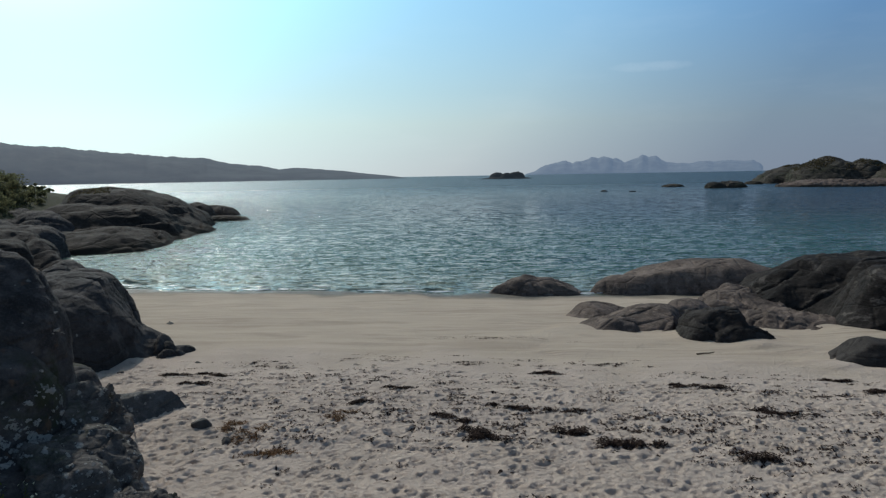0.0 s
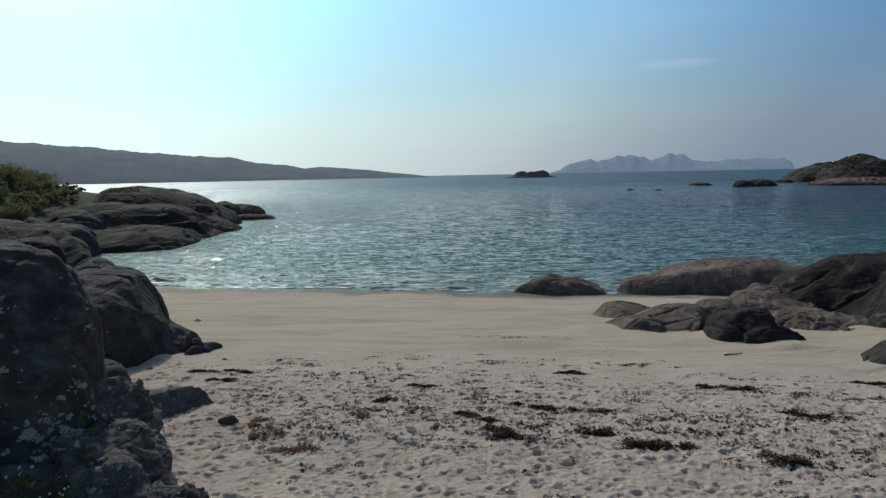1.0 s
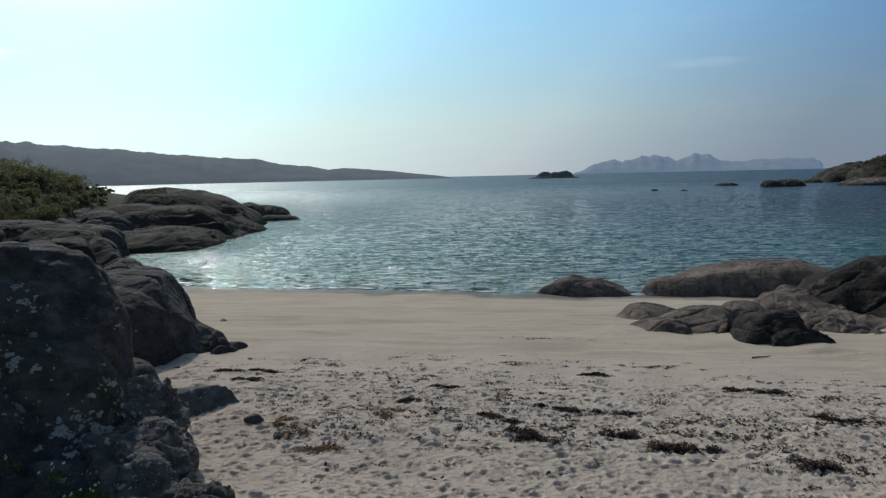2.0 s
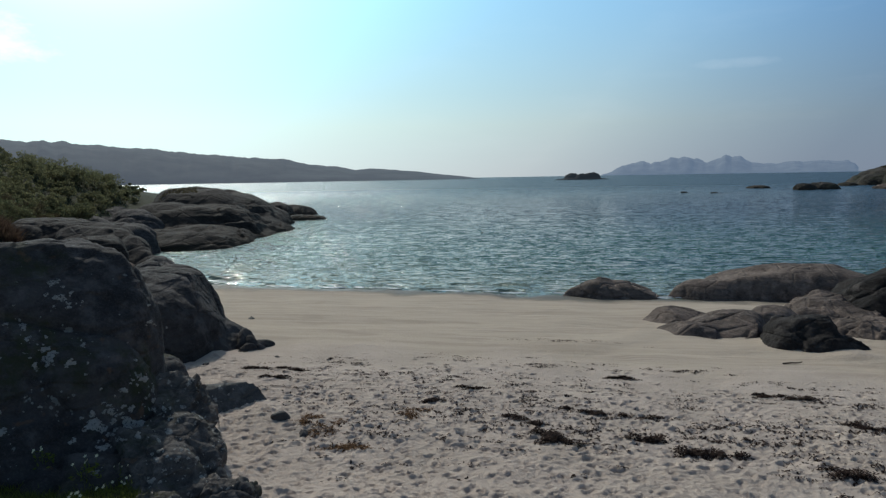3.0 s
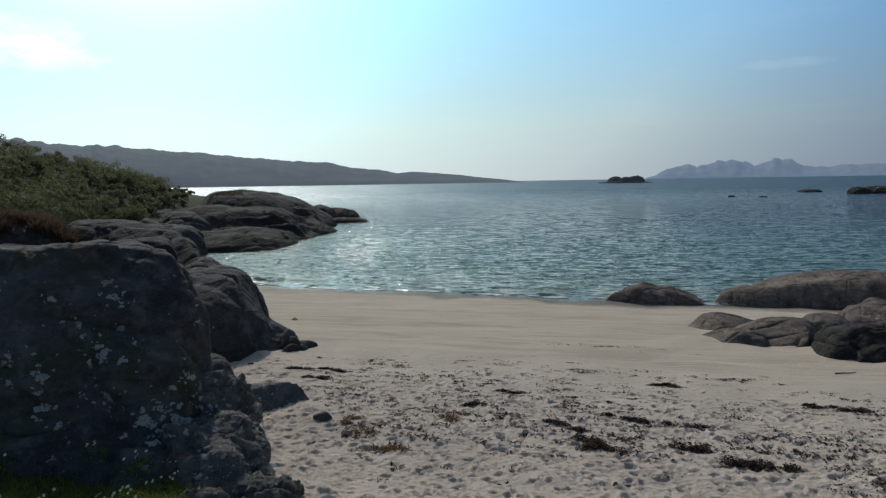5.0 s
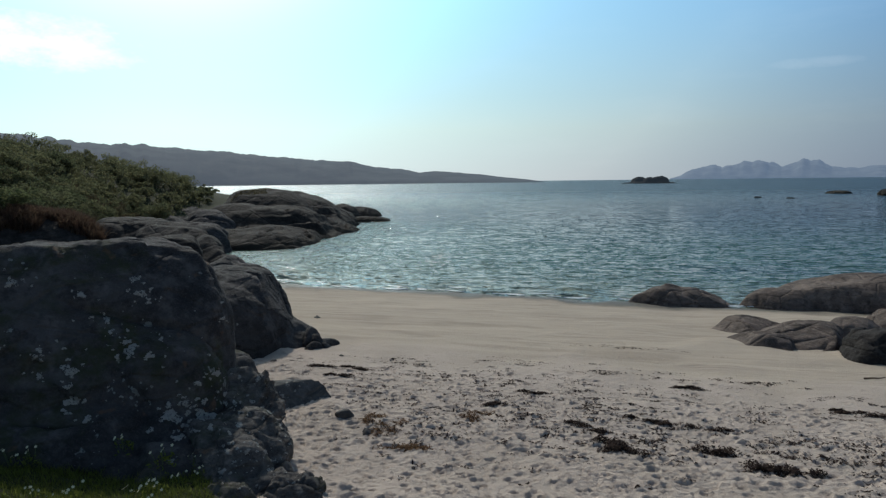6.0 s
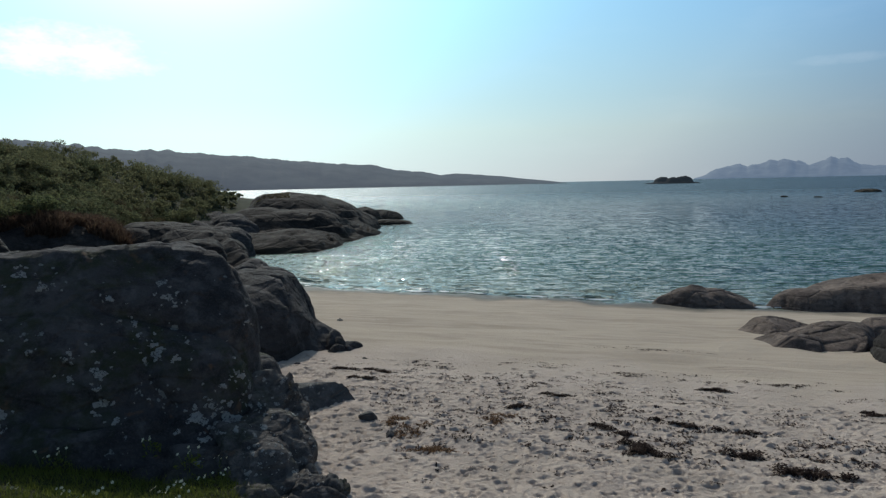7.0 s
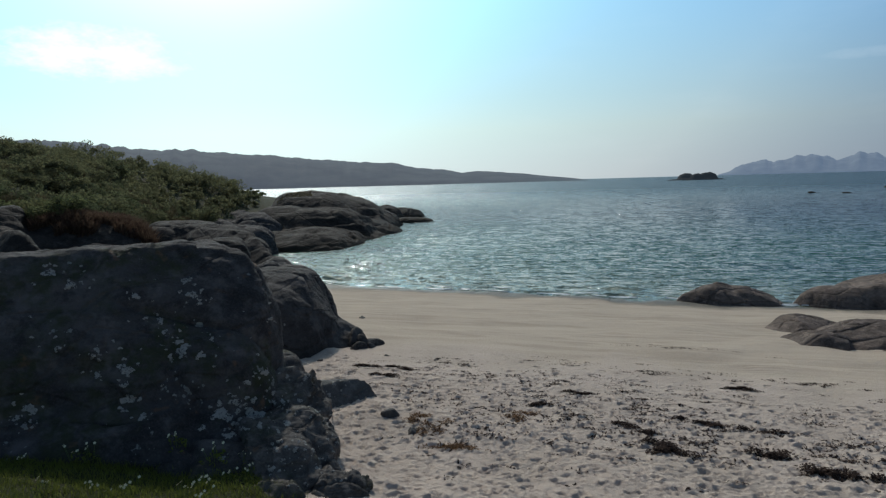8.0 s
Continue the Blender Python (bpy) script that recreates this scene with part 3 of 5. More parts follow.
DARK_BOULDER = [
    (5.27, 13.72, 0.1, 0.46, 1.0, 1.05, -15.01, 2.8, 2.0),
    (5.70, 13.34, 0.0, 0.78, 1.0, 1.22, -13.08, 3.4, 5.0, (0.72, 0.0, 0.69, 0.80), (-0.2, -0.7, 0.68, 0.86)),
    (6.12, 12.74, 0.07, 1.06, 0.6, 0.90, -14.41, 3.2, 5.0, (0.62, -0.1, 0.77, 0.66), (0.0, -0.75, 0.66, 0.84)),
]
LOW_BOULDER = [
    (7.15, 10.8, -0.04, 0.98, 0.8, 1.24, -33.15, 3.0, 0.0, (-0.5, -0.1, 0.86, 0.92), (0.1, -0.6, 0.8, 0.95)),
    (6.26, 10.72, 0.40, 0.36, 0.3, 0.47, -31.0, 2.6, 6.0, (-0.5, -0.2, 0.84, 0.70)),
]
RIGHT_HEADLAND = [
    (110.39, 213.1, -4.78, 13.21, 18.0, 10.08, -27.39, 2.1, 0.0),
    (110.28, 192.67, -5.68, 15.19, 18.0, 12.1, -29.79, 2.1, 0.0),
    (112.06, 196.26, -3.79, 9.35, 14.0, 11.24, -29.73, 2.0, 0.0),
    (118.03, 188.03, -3.36, 7.63, 14.0, 9.86, -32.12, 2.1, 0.0),
    (123.42, 176.05, -2.92, 11.92, 18.0, 8.44, -35.03, 2.1, 0.0),
    (133.58, 177.31, -2.9, 24.74, 16.0, 8.38, -36.99, 2.0, 0.0),
    (103.68, 207.55, -1.91, 6.44, 10.0, 5.18, -26.54, 2.2, 0.0),
]
PALE_SHELF = [
    (91.04, 157.6, -0.88, 12.1, 8.0, 2.4, -30.01, 2.6, 0.0),
    (104.6, 153.8, -0.91, 13.0, 9.0, 2.5, -34.22, 2.6, 0.0),
]
SKERRY_NEAR = [
    (61.52, 179.77, -0.47, 3.1, 3.0, 1.2, -18.89, 2.2, 0.0),
]
SKERRY_MID = [
    (64.72, 159.36, -0.8, 2.88, 4.0, 2.25, -22.1, 2.2, 0.0),
    (69.05, 161.89, -0.87, 4.14, 4.0, 2.5, -23.1, 2.2, 0.0),
]
SKERRY_DOT = [
    (35.04, 145.85, -0.22, 0.86, 0.6, 0.53, -13.51, 2.2, 0.0),
]
SKERRY_DOT_B = [
    (39.64, 140.51, -0.17, 0.94, 0.6, 0.37, -15.76, 2.2, 0.0),
]
ROCK_TIP = [
    (-2.47, 48.40, -0.12, 0.13, 0.1, 0.20, 2.9, 2.4, 12.0),
]
ISLET = [
    (60.24, 632.14, -1.54, 27.26, 9.0, 3.35, -5.44, 2.2, 0.0),
    (52.13, 637.87, -3.63, 8.53, 8.0, 10.07, -4.67, 2.2, 0.0),
    (61.5, 633.02, -3.19, 8.73, 7.0, 8.66, -5.55, 2.2, 0.0),
    (69.78, 636.18, -3.72, 10.4, 8.0, 10.38, -6.26, 2.2, 0.0),
]
COAST_LEFT = [(-48.11, 3.85), (-45.36, 3.75), (-41.69, 3.52), (-38.99, 3.17), (-37.59, 2.95), (-36.55, 3.16), (-32.76, 2.81), (-28.8, 2.57)]
COAST = [(-29.12, 2.57), (-26.54, 2.24), (-23.23, 1.98), (-20.99, 1.79), (-18.89, 1.69), (-17.41, 1.27), (-15.0, 1.06), (-13.57, 0.76), (-12.3, 0.88), (-8.61, 0.59), (-6.04, 0.26), (-4.38, 0.09), (-3.52, -0.04), (-2.86, -0.15)]
ISLAND = [(7.06, 0.03), (7.91, 0.25), (8.71, 0.8), (9.64, 0.92), (10.43, 1.1), (10.89, 0.9), (11.71, 1.02), (12.53, 1.23), (13.08, 1.13), (13.62, 1.35), (14.21, 1.15), (15.11, 0.85), (15.86, 1.02), (16.51, 1.41), (17.0, 1.17), (17.52, 1.25), (18.3, 0.87), (19.25, 0.63), (20.52, 0.73), (22.17, 0.82), (24.67, 0.8), (25.18, 0.58), (25.47, 0.18)]
LICHEN = [(-36.42, -8.37, 0.39), (-36.77, -7.22, 0.29), (-35.92, -9.14, 0.19), (-37.45, -12.64, 0.48), (-37.67, -12.0, 0.29), (-38.92, -10.19, 0.29), (-38.69, -11.09, 0.22), (-39.92, -9.86, 0.14), (-41.71, -13.61, 0.53), (-41.63, -15.87, 0.48), (-43.67, -13.74, 0.24), (-48.23, -15.39, 0.43), (-48.67, -16.56, 0.24), (-48.15, -16.67, 0.17), (-44.97, -6.85, 0.34), (-46.24, -5.81, 0.39), (-40.53, -8.14, 0.29), (-46.12, -11.38, 0.22), (-43.87, -12.33, 0.22), (-34.72, -18.03, 0.67), (-33.79, -18.89, 0.48), (-32.18, -18.34, 0.63), (-34.25, -19.7, 0.34), (-33.69, -17.2, 0.39), (-36.08, -13.24, 0.29), (-35.14, -12.0, 0.17), (-31.08, -15.12, 0.29), (-32.61, -15.77, 0.29), (-40.77, -17.35, 0.29), (-43.54, -11.87, 0.22), (-49.14, -15.88, 0.24), (-30.39, -10.83, 0.19)]
WEED = [(1.41, 7.33, 0.2, 0.16), (2.02, 6.91, 0.42, 0.16), (0.44, 7.17, 0.18, 0.14), (3.07, 6.51, 0.18, 0.19), (-1.08, 8.65, 0.22, 0.13), (0.04, 7.96, 0.32, 0.19), (-0.72, 9.36, 0.17, 0.13), (0.74, 8.41, 0.3, 0.16), (1.51, 8.24, 0.22, 0.12), (3.59, 9.4, 0.49, 0.17), (5.78, 9.67, 0.22, 0.14), (4.11, 8.0, 0.28, 0.12), (-4.28, 10.39, 0.24, 0.16), (-3.71, 10.33, 0.24, 0.13), (-3.72, 9.72, 0.15, 0.11), (5.95, 9.01, 0.19, 0.12), (0.32, 7.4, 0.13, 0.12), (1.49, 10.36, 0.28, 0.12)]
RUST_WEED = [(-2.2, 7.33, 0.15, 0.24), (-2.44, 7.68, 0.14, 0.17), (-1.45, 8.16, 0.22, 0.2), (-1.86, 6.87, 0.39, 0.06)]
STONES = [(-2.92, 7.67, 0.15, 0.22), (-2.45, 7.21, 0.1, 0.16), (-4.26, 11.32, 0.04, 0.14), (-5.21, 10.5, 0.07, 0.17), (-6.61, 15.9, 0.13, 0.2)]
DRIFT = [(4.63, 11.62, 0.17, 0.09)]
# == end of plan ==


# ---------------------------------------------------------------- tools for meshes
def hashed(i, j, k, seed):
    h = (i * 374761393 + j * 668265263 + k * 2147483647 + seed * 1274126177) & 0xFFFFFFFF
    h = ((h ^ (h >> 13)) * 1274126177) & 0xFFFFFFFF
    return ((h ^ (h >> 16)) & 0xFFFF) / 65535.0


def value_noise(p, seed=0):
    """Smooth noise, 0 to 1, at an array of places."""
    q = np.floor(p).astype(np.int64)
    f = p - q
    f = f * f * f * (f * (f * 6 - 15) + 10)
    out = 0
    for a in (0, 1):
        for b in (0, 1):
            for c in (0, 1):
                w = (f[:, 0] if a else 1 - f[:, 0]) * (f[:, 1] if b else 1 - f[:, 1]) * (f[:, 2] if c else 1 - f[:, 2])
                out = out + w * hashed(q[:, 0] + a, q[:, 1] + b, q[:, 2] + c, seed)
    return out


def fbm(p, octaves=5, seed=0, gain=0.5):
    total, amp, norm = 0, 1.0, 0.0
    for o in range(octaves):
        total = total + amp * (value_noise(p * 2.03 ** o + 17.3 * o, seed + o) - 0.5)
        norm += amp
        amp *= gain
    return total / norm


def mesh_from(name, verts, faces, mat, smooth=True):
    me = bpy.data.meshes.new(name)
    me.from_pydata([tuple(v) for v in verts] if not isinstance(verts, list) else verts, [], faces)
    if mat:
        me.materials.append(mat)
    if smooth:
        me.polygons.foreach_set("use_smooth", [True] * len(me.polygons))
    me.update()
    return me


def part(name, data, parent=None, label=""):
    ob = new(name, data)
    if parent:
        ob.parent = parent
    if label:
        ob["label"] = label
    return ob


def grid_faces(nx, ny):
    i = np.arange(nx - 1)[None, :] + nx * np.arange(ny - 1)[:, None]
    i = i.ravel()
    return np.stack([i, i + 1, i + 1 + nx, i + nx], 1).tolist()


BALLS = {}


def ball(level):
    """Directions and faces of a fine icosphere, kept for reuse."""
    if level not in BALLS:
        bm = bmesh.new()
        bmesh.ops.create_icosphere(bm, subdivisions=level, radius=1.0)
        BALLS[level] = (np.array([v.co[:] for v in bm.verts]), [[v.index for v in f.verts] for f in bm.faces])
        bm.free()
    return BALLS[level]


def smooth(a, b, v):
    t = np.clip((v - a) / (b - a), 0, 1)
    return t * t * (3 - 2 * t)


def fused(data, voxel, wear):
    """One closed skin round overlapping shapes."""
    ob = new("fusing", data)
    mod = ob.modifiers.new("fuse", "REMESH")
    mod.mode, mod.voxel_size, mod.adaptivity = "VOXEL", voxel, 0.0
    soft = ob.modifiers.new("wear", "SMOOTH")
    soft.factor, soft.iterations = 0.5, wear
    made = bpy.data.meshes.new_from_object(ob.evaluated_get(bpy.context.evaluated_depsgraph_get()))
    bpy.data.objects.remove(ob)
    bpy.data.meshes.remove(data)
    return made


def chipped(p, seed):
    """Broken facets: each jittered cell is a small plane with a tilt and a height of its own."""
    base = np.floor(p).astype(np.int64)
    best, value = np.full(len(p), 9.0), np.zeros(len(p))
    for a in (-1, 0, 1):
        for b in (-1, 0, 1):
            for c in (-1, 0, 1):
                i, j, k = base[:, 0] + a, base[:, 1] + b, base[:, 2] + c
                off = p - np.stack([i + hashed(i, j, k, seed), j + hashed(i, j, k, seed + 1), k + hashed(i, j, k, seed + 2)], 1)
                d = (off ** 2).sum(1)
                lean = sum((hashed(i, j, k, seed + 3 + m) - 0.5) * off[:, m] for m in range(3))
                h = 1.5 * lean + 0.55 * (hashed(i, j, k, seed + 7) - 0.5)
                near_ = d < best
                value[near_], best[near_] = h[near_], d[near_]
    return value


def rock_data(name, lobes, mat, voxel=0.05, rough=0.16, seed=1, grain=1.0, size=1.0, dip=(0.35, 0.2, 1.0), cuts=9, wear=8, beds_high=0.34, keep=0.78, chip=0.0):
    """Weathered rock: overlapping squarish domes fused into one skin, then swollen, bedded along a dipping foliation, jointed and pitted."""
    d0, faces0 = ball(5)
    cut_rng = np.random.default_rng(seed)
    verts, faces, base = [], [], 0
    for x, y, z, rx, ry, rz, turn, p, tilt, *faces_cut in lobes:
        r = (np.abs(d0) ** p).sum(1) ** (-1 / p)
        m = np.array(Euler((0, radians(tilt), radians(turn))).to_matrix())
        q = d0 * r[:, None]
        for nx, ny, nz, off in faces_cut:
            way = np.array((nx, ny, nz)) / math.sqrt(nx * nx + ny * ny + nz * nz)
            over = q @ way - off
            q = q - np.outer(np.where(over > 0, over, 0) * 0.94, way)
        q = (q * (rx, ry, rz)) @ m.T
        # broken faces: slices taken off the flanks
        for k in range(cuts):
            a, e = cut_rng.uniform(0, 2 * math.pi), radians(cut_rng.uniform(-5, 58))
            way = np.array((math.cos(a) * math.cos(e), math.sin(a) * math.cos(e), math.sin(e)))
            over = q @ way
            over = over - over.max() * cut_rng.uniform(keep, 0.96)
            q = q - np.outer(np.where(over > 0, over, 0) * 0.9, way)
        verts.append(q + (x, y, z))
        faces += [[a + base for a in f3] for f3 in faces0]
        base += len(d0)
    me = fused(mesh_from(name, np.concatenate(verts).tolist(), faces, None), voxel, wear)
    n = len(me.vertices)
    q, nrm = np.empty(n * 3), np.empty(n * 3)
    me.vertices.foreach_get("co", q)
    me.vertices.foreach_get("normal", nrm)
    q, nrm = q.reshape(-1, 3), nrm.reshape(-1, 3)
    f, s = 1.0 / size, seed * 13
    swell = fbm(q * f * 0.8 + 3.1 * s, 3, s)
    warp = fbm(q * f * 0.7 - s, 4, s + 2)
    rugged = fbm(q * f * 2.6 + s, 6, s + 3, 0.58)
    bed = np.array(dip) / np.linalg.norm(dip)
    beds = (q @ bed) * f * 2.2 + warp * 2.0
    step = beds - np.floor(beds)
    bedding = (step - 0.5) * smooth(0.0, 0.25, 1 - step) * np.clip(0.5 + 3 * fbm(q * f * 0.6 + 40, 3, s + 8), 0, 1)
    joints = 0
    for k, way in enumerate(((0.9, 0.35, 0.25), (-0.3, 0.9, 0.35), (0.2, -0.5, 0.85))):
        w = np.array(way) / np.linalg.norm(way)
        run = (q @ w) * f * (0.75 + 0.2 * k) + 1.1 * fbm(q * f * 0.5 + 9 * k, 4, s + 20 + k) + 0.37 * k
        gap = np.abs(run - np.round(run))
        open_here = smooth(0.02, 0.14, fbm(q * f * 0.55 + 21 * k, 3, s + 30 + k))
        joints = joints + np.exp(-(gap / 0.028) ** 2) * open_here + 0.3 * np.exp(-(gap / 0.08) ** 2) * open_here
    disp = rough * size * (1.5 * swell + 1.0 * grain * rugged + beds_high * bedding - 0.6 * np.minimum(joints, 1.3))
    if chip:
        bent = q * f + 0.5 * np.stack([fbm(q * f * 1.5 + 5 * k, 3, s + 50 + k) for k in range(3)], 1)
        disp = disp + rough * size * chip * (chipped(bent * (1.5, 1.5, 2.1), s + 60) + 0.4 * chipped(bent * (3.7, 3.7, 5.0), s + 70))
    q = q + nrm * disp[:, None]
    me.vertices.foreach_set("co", q.ravel())
    me.materials.clear()
    me.materials.append(mat)
    me.polygons.foreach_set("use_smooth", np.ones(len(me.polygons), dtype=bool))
    me.name = name
    me.update()
    return me


def rock(name, lobes, mat, label, category="rock", voxel=0.05, rough=0.16, seed=1, group="", grain=1.0, size=1.0, cuts=4, wear=14, beds_high=0.34, keep=0.78, chip=0.0, dip=(0.35, 0.2, 1.0)):
    ob = new(name, rock_data(name, lobes, mat, voxel, rough, seed, grain, size, dip, cuts, wear, beds_high, keep, chip))
    return tagged(ob, label, category, group)


# ---------------------------------------------------------------- ground: one sheet of sand, bank, hill and sea bed
PROFILE = ((-60, 0, 3, 6, 9, 13, 18, 22.8, 30, 60, 200, 6000), (3.5, 2.35, 1.6, 1.15, 0.98, 0.72, 0.34, 0.0, -0.6, -3, -8, -40))


def land_height(x, y):
    along = y - (-0.16 * np.clip(x, -14, 6))
    z = np.interp(along, *PROFILE)
    # grassy bank beside the camera
    z = z + 0.32 * np.exp(-((x + 5.2) / 2.3) ** 2 - ((y - 3.2) / 1.6) ** 2)
    # land and hill along the bay's side
    coast = np.interp(y, (-60, 0, 8, 14, 24, 36, 60, 90, 6000), (-7, -7, -8.5, -10.5, -13, -22, -23, -26, -30))
    inland = np.clip(coast - x, 0, 400)
    ends = 1 - smooth(72, 98, y)
    rise = 2.2 * (1 - np.exp(-inland / 4.0)) + np.interp(y, (-60, 10, 20, 33, 38, 44, 56, 66, 80), (3, 2.6, 3.2, 4.4, 4.65, 4.3, 2.6, 0.8, 0.0)) * smooth(4.0, 17.0, inland)
    shelf = np.where(inland > 0, np.maximum(z, 0) - z, 0) * smooth(0, 2, inland)
    z = z + (rise + shelf) * ends
    # sand banked against the rocks
    for lobes in (RIGHT_OUTCROP, SLAB, SLAB_BACK, SLAB_SIDE, DARK_BOULDER, LOW_BOULDER, BEACH_BOULDER, SHELF_BOULDER, TOE_BOULDER, WEDGE):
        for lx, ly, lz, rx, ry, rz, turn, p, tilt, *faces_cut in lobes:
            c, q = math.cos(radians(turn)), math.sin(radians(turn))
            u, v = ((x - lx) * c + (y - ly) * q) / rx, (-(x - lx) * q + (y - ly) * c) / ry
            z = z + 0.026 * smooth(1.55, 0.85, np.sqrt(u * u + v * v)) * (1 + 0.7 * np.sin(2.3 * x + ly) + 0.5 * np.sin(5.1 * x + 3.7 * y))
    # low sand mound between the boulders, land beyond them
    z = z + 0.16 * np.exp(-((x - 6.2) / 1.6) ** 2 - ((y - 18.2) / 1.6) ** 2)
    east = np.clip(x - 11.5 - 0.05 * y, 0, 400)
    z = z + (2.5 * (1 - np.exp(-east / 5.0)) - np.minimum(z, 0) * smooth(0, 2, east)) * (1 - smooth(20, 27, y))
    return z


def spread(lo, hi, step, far, growth=1.28):
    """Grid lines: even between lo and hi, then ever wider out to far on both sides."""
    mid = list(np.arange(lo, hi, step))
    up, w = [mid[-1] + step], step
    while up[-1] < far:
        w *= growth
        up.append(up[-1] + w)
    down, w = [lo - step], step
    while down[-1] > -far:
        w *= growth
        down.append(down[-1] - w)
    return np.array(down[::-1] + mid + up)


GX = spread(-6.6, 8.6, 0.02, 5200)
GX = np.concatenate([GX[GX < -30], np.arange(-30, -6.6, 0.3), GX[(GX > -6.55) & (GX < 8.6)], np.arange(8.7, 30, 0.3), GX[GX > 30]])
GY = spread(5.2, 12.6, 0.018, 5200, 1.3)
GY = np.concatenate([GY[GY < -9], np.arange(-9, -3, 0.3), np.arange(-3, 5.15, 0.06), GY[(GY > 5.17) & (GY < 12.6)], np.arange(12.6, 27, 0.13), np.arange(27, 100, 0.9), 100 * 1.25 ** np.arange(0, 19)])
gx, gy = np.meshgrid(GX, GY)
gz = land_height(gx, gy)
flat = np.stack([gx.ravel(), gy.ravel(), 0 * gx.ravel()], 1)
near = (np.abs(flat[:, 0]) < 60) & (flat[:, 1] > -10) & (flat[:, 1] < 110)
lumps = np.zeros(len(flat))
lumps[near] = fbm(flat[near] * (0.8, 0.9, 1), 4, 5) * 0.10
lumps[near] += 0.014 * fbm(flat[near] * (0.6, 2.0, 1), 4, 15) * smooth(-1.0, -4.0, np.abs(flat[near][:, 1] - 17.0) - 8.0)
# trampled dry sand
tread = smooth(11.6, 8.4, flat[near][:, 1] + 0.16 * np.clip(flat[near][:, 0], -14, 6))
lumps[near] += tread * (fbm(flat[near] * (3.6, 3.6, 1), 3, 21) * 0.03 + fbm(flat[near] * (13, 13, 1), 4, 31, 0.85) * 0.05)
# hill of humps
wild = smooth(0.5, 3.0, gz.ravel() - 1.7) * (flat[:, 1] > 10)
lumps[near] += wild[near] * fbm(flat[near] * 0.22, 4, 44) * 2.2
gz = gz + lumps.reshape(gz.shape)
rng = np.random.default_rng(7)
prints = []
for n in range(8000):
    px, py = rng.uniform(-6.4, 8.4), 5.2 + 7.6 * rng.random() ** 1.15
    if rng.random() > smooth(11.5, 7.9, py + 0.16 * px) * 1.02:
        continue
    prints.append((px, py))
for n in range(2600):
    prints.append((rng.uniform(-2.6, 8.4), rng.uniform(-3.0, 5.2)))
for px, py in prints:
    a, rad, deep = rng.uniform(-0.5, 0.5), rng.uniform(0.014, 0.03), rng.uniform(0.005, 0.013)
    if rng.random() < 0.55:
        rad, deep = rng.uniform(0.03, 0.062), rng.uniform(0.010, 0.027)
    ix, iy = np.searchsorted(GX, (px - 0.5, px + 0.5)), np.searchsorted(GY, (py - 0.5, py + 0.5))
    dx, dy = gx[iy[0]:iy[1], ix[0]:ix[1]] - px, gy[iy[0]:iy[1], ix[0]:ix[1]] - py
    u, v = dx * math.cos(a) + dy * math.sin(a), -dx * math.sin(a) + dy * math.cos(a)
    r = np.sqrt((u / rad) ** 2 + (v / (rad * rng.uniform(0.7, 1.15))) ** 2)
    gz[iy[0]:iy[1], ix[0]:ix[1]] += -0.95 * deep * np.exp(-(r ** 6)) + 0.42 * deep * np.exp(-((r - 1.38) / 0.32) ** 2)
verts = np.stack([gx.ravel(), gy.ravel(), gz.ravel()], 1)
ground = new("ground", mesh_from("ground", verts.tolist(), grid_faces(len(GX), len(GY)), SAND))
tagged(ground, "pale trampled shell-sand beach, smooth and damp towards the sea", "beach", kind="structure")


def ground_at(x, y):
    """Height of the finished ground."""
    i = min(max(int(np.searchsorted(GX, x)) - 1, 0), len(GX) - 2)
    j = min(max(int(np.searchsorted(GY, y)) - 1, 0), len(GY) - 2)
    a, b = (x - GX[i]) / (GX[i + 1] - GX[i]), (y - GY[j]) / (GY[j + 1] - GY[j])
    return float((gz[j, i] * (1 - a) + gz[j, i + 1] * a) * (1 - b) + (gz[j + 1, i] * (1 - a) + gz[j + 1, i + 1] * a) * b)


# ---------------------------------------------------------------- sea
WX = spread(-22, 16, 0.16, 5200)
WY = np.concatenate([np.arange(18, 40, 0.11), 40 + np.cumsum(0.11 * 1.045 ** np.arange(0, 172))])
WY = np.append(WY[WY < 4950], 4950.0)
wx, wy = np.meshgrid(WX, WY)
wf = np.stack([wx.ravel(), wy.ravel(), 0 * wx.ravel()], 1)
fade = 1 - smooth(60, 130, wf[:, 1])
fade *= (np.abs(wf[:, 0]) < 60)
wave = np.zeros(len(wf))
on = fade > 0
shore_off = wf[on][:, 1] + 0.16 * np.clip(wf[on][:, 0], -14, 6) - 22.8
wave[on] = fade[on] * (0.022 * fbm(wf[on] * (0.6, 1.9, 1), 3, 61) + 0.016 * fbm(wf[on] * (1.7, 4.2, 1), 2, 67)) * smooth(0.2, 5.0, shore_off)
# a low wave about to break along the sand
bend = 0.5 * fbm(np.stack([wf[on][:, 0] * 0.35, 0 * shore_off, 0 * shore_off], 1), 3, 71)
for away, high, thick in ((0.5, 0.09, 0.2), (1.9, 0.08, 0.32), (3.6, 0.05, 0.5)):
    lively = np.clip(0.5 + 2.2 * fbm(np.stack([wf[on][:, 0] * 0.6, 0 * shore_off + away, 0 * shore_off], 1), 3, 73), 0, 1)
    wave[on] += high * (1 + 0.7 * smooth(-6.0, -9.0, wf[on][:, 0])) * lively * np.exp(-((shore_off - away - 1.6 * bend) / thick) ** 2)
sea = new("water", mesh_from("water", np.stack([wf[:, 0], wf[:, 1], wave], 1).tolist(), grid_faces(len(WX), len(WY)), WATER))
tagged(sea, "rippled turquoise to steel-blue sea with sun glitter", "sea", kind="structure")


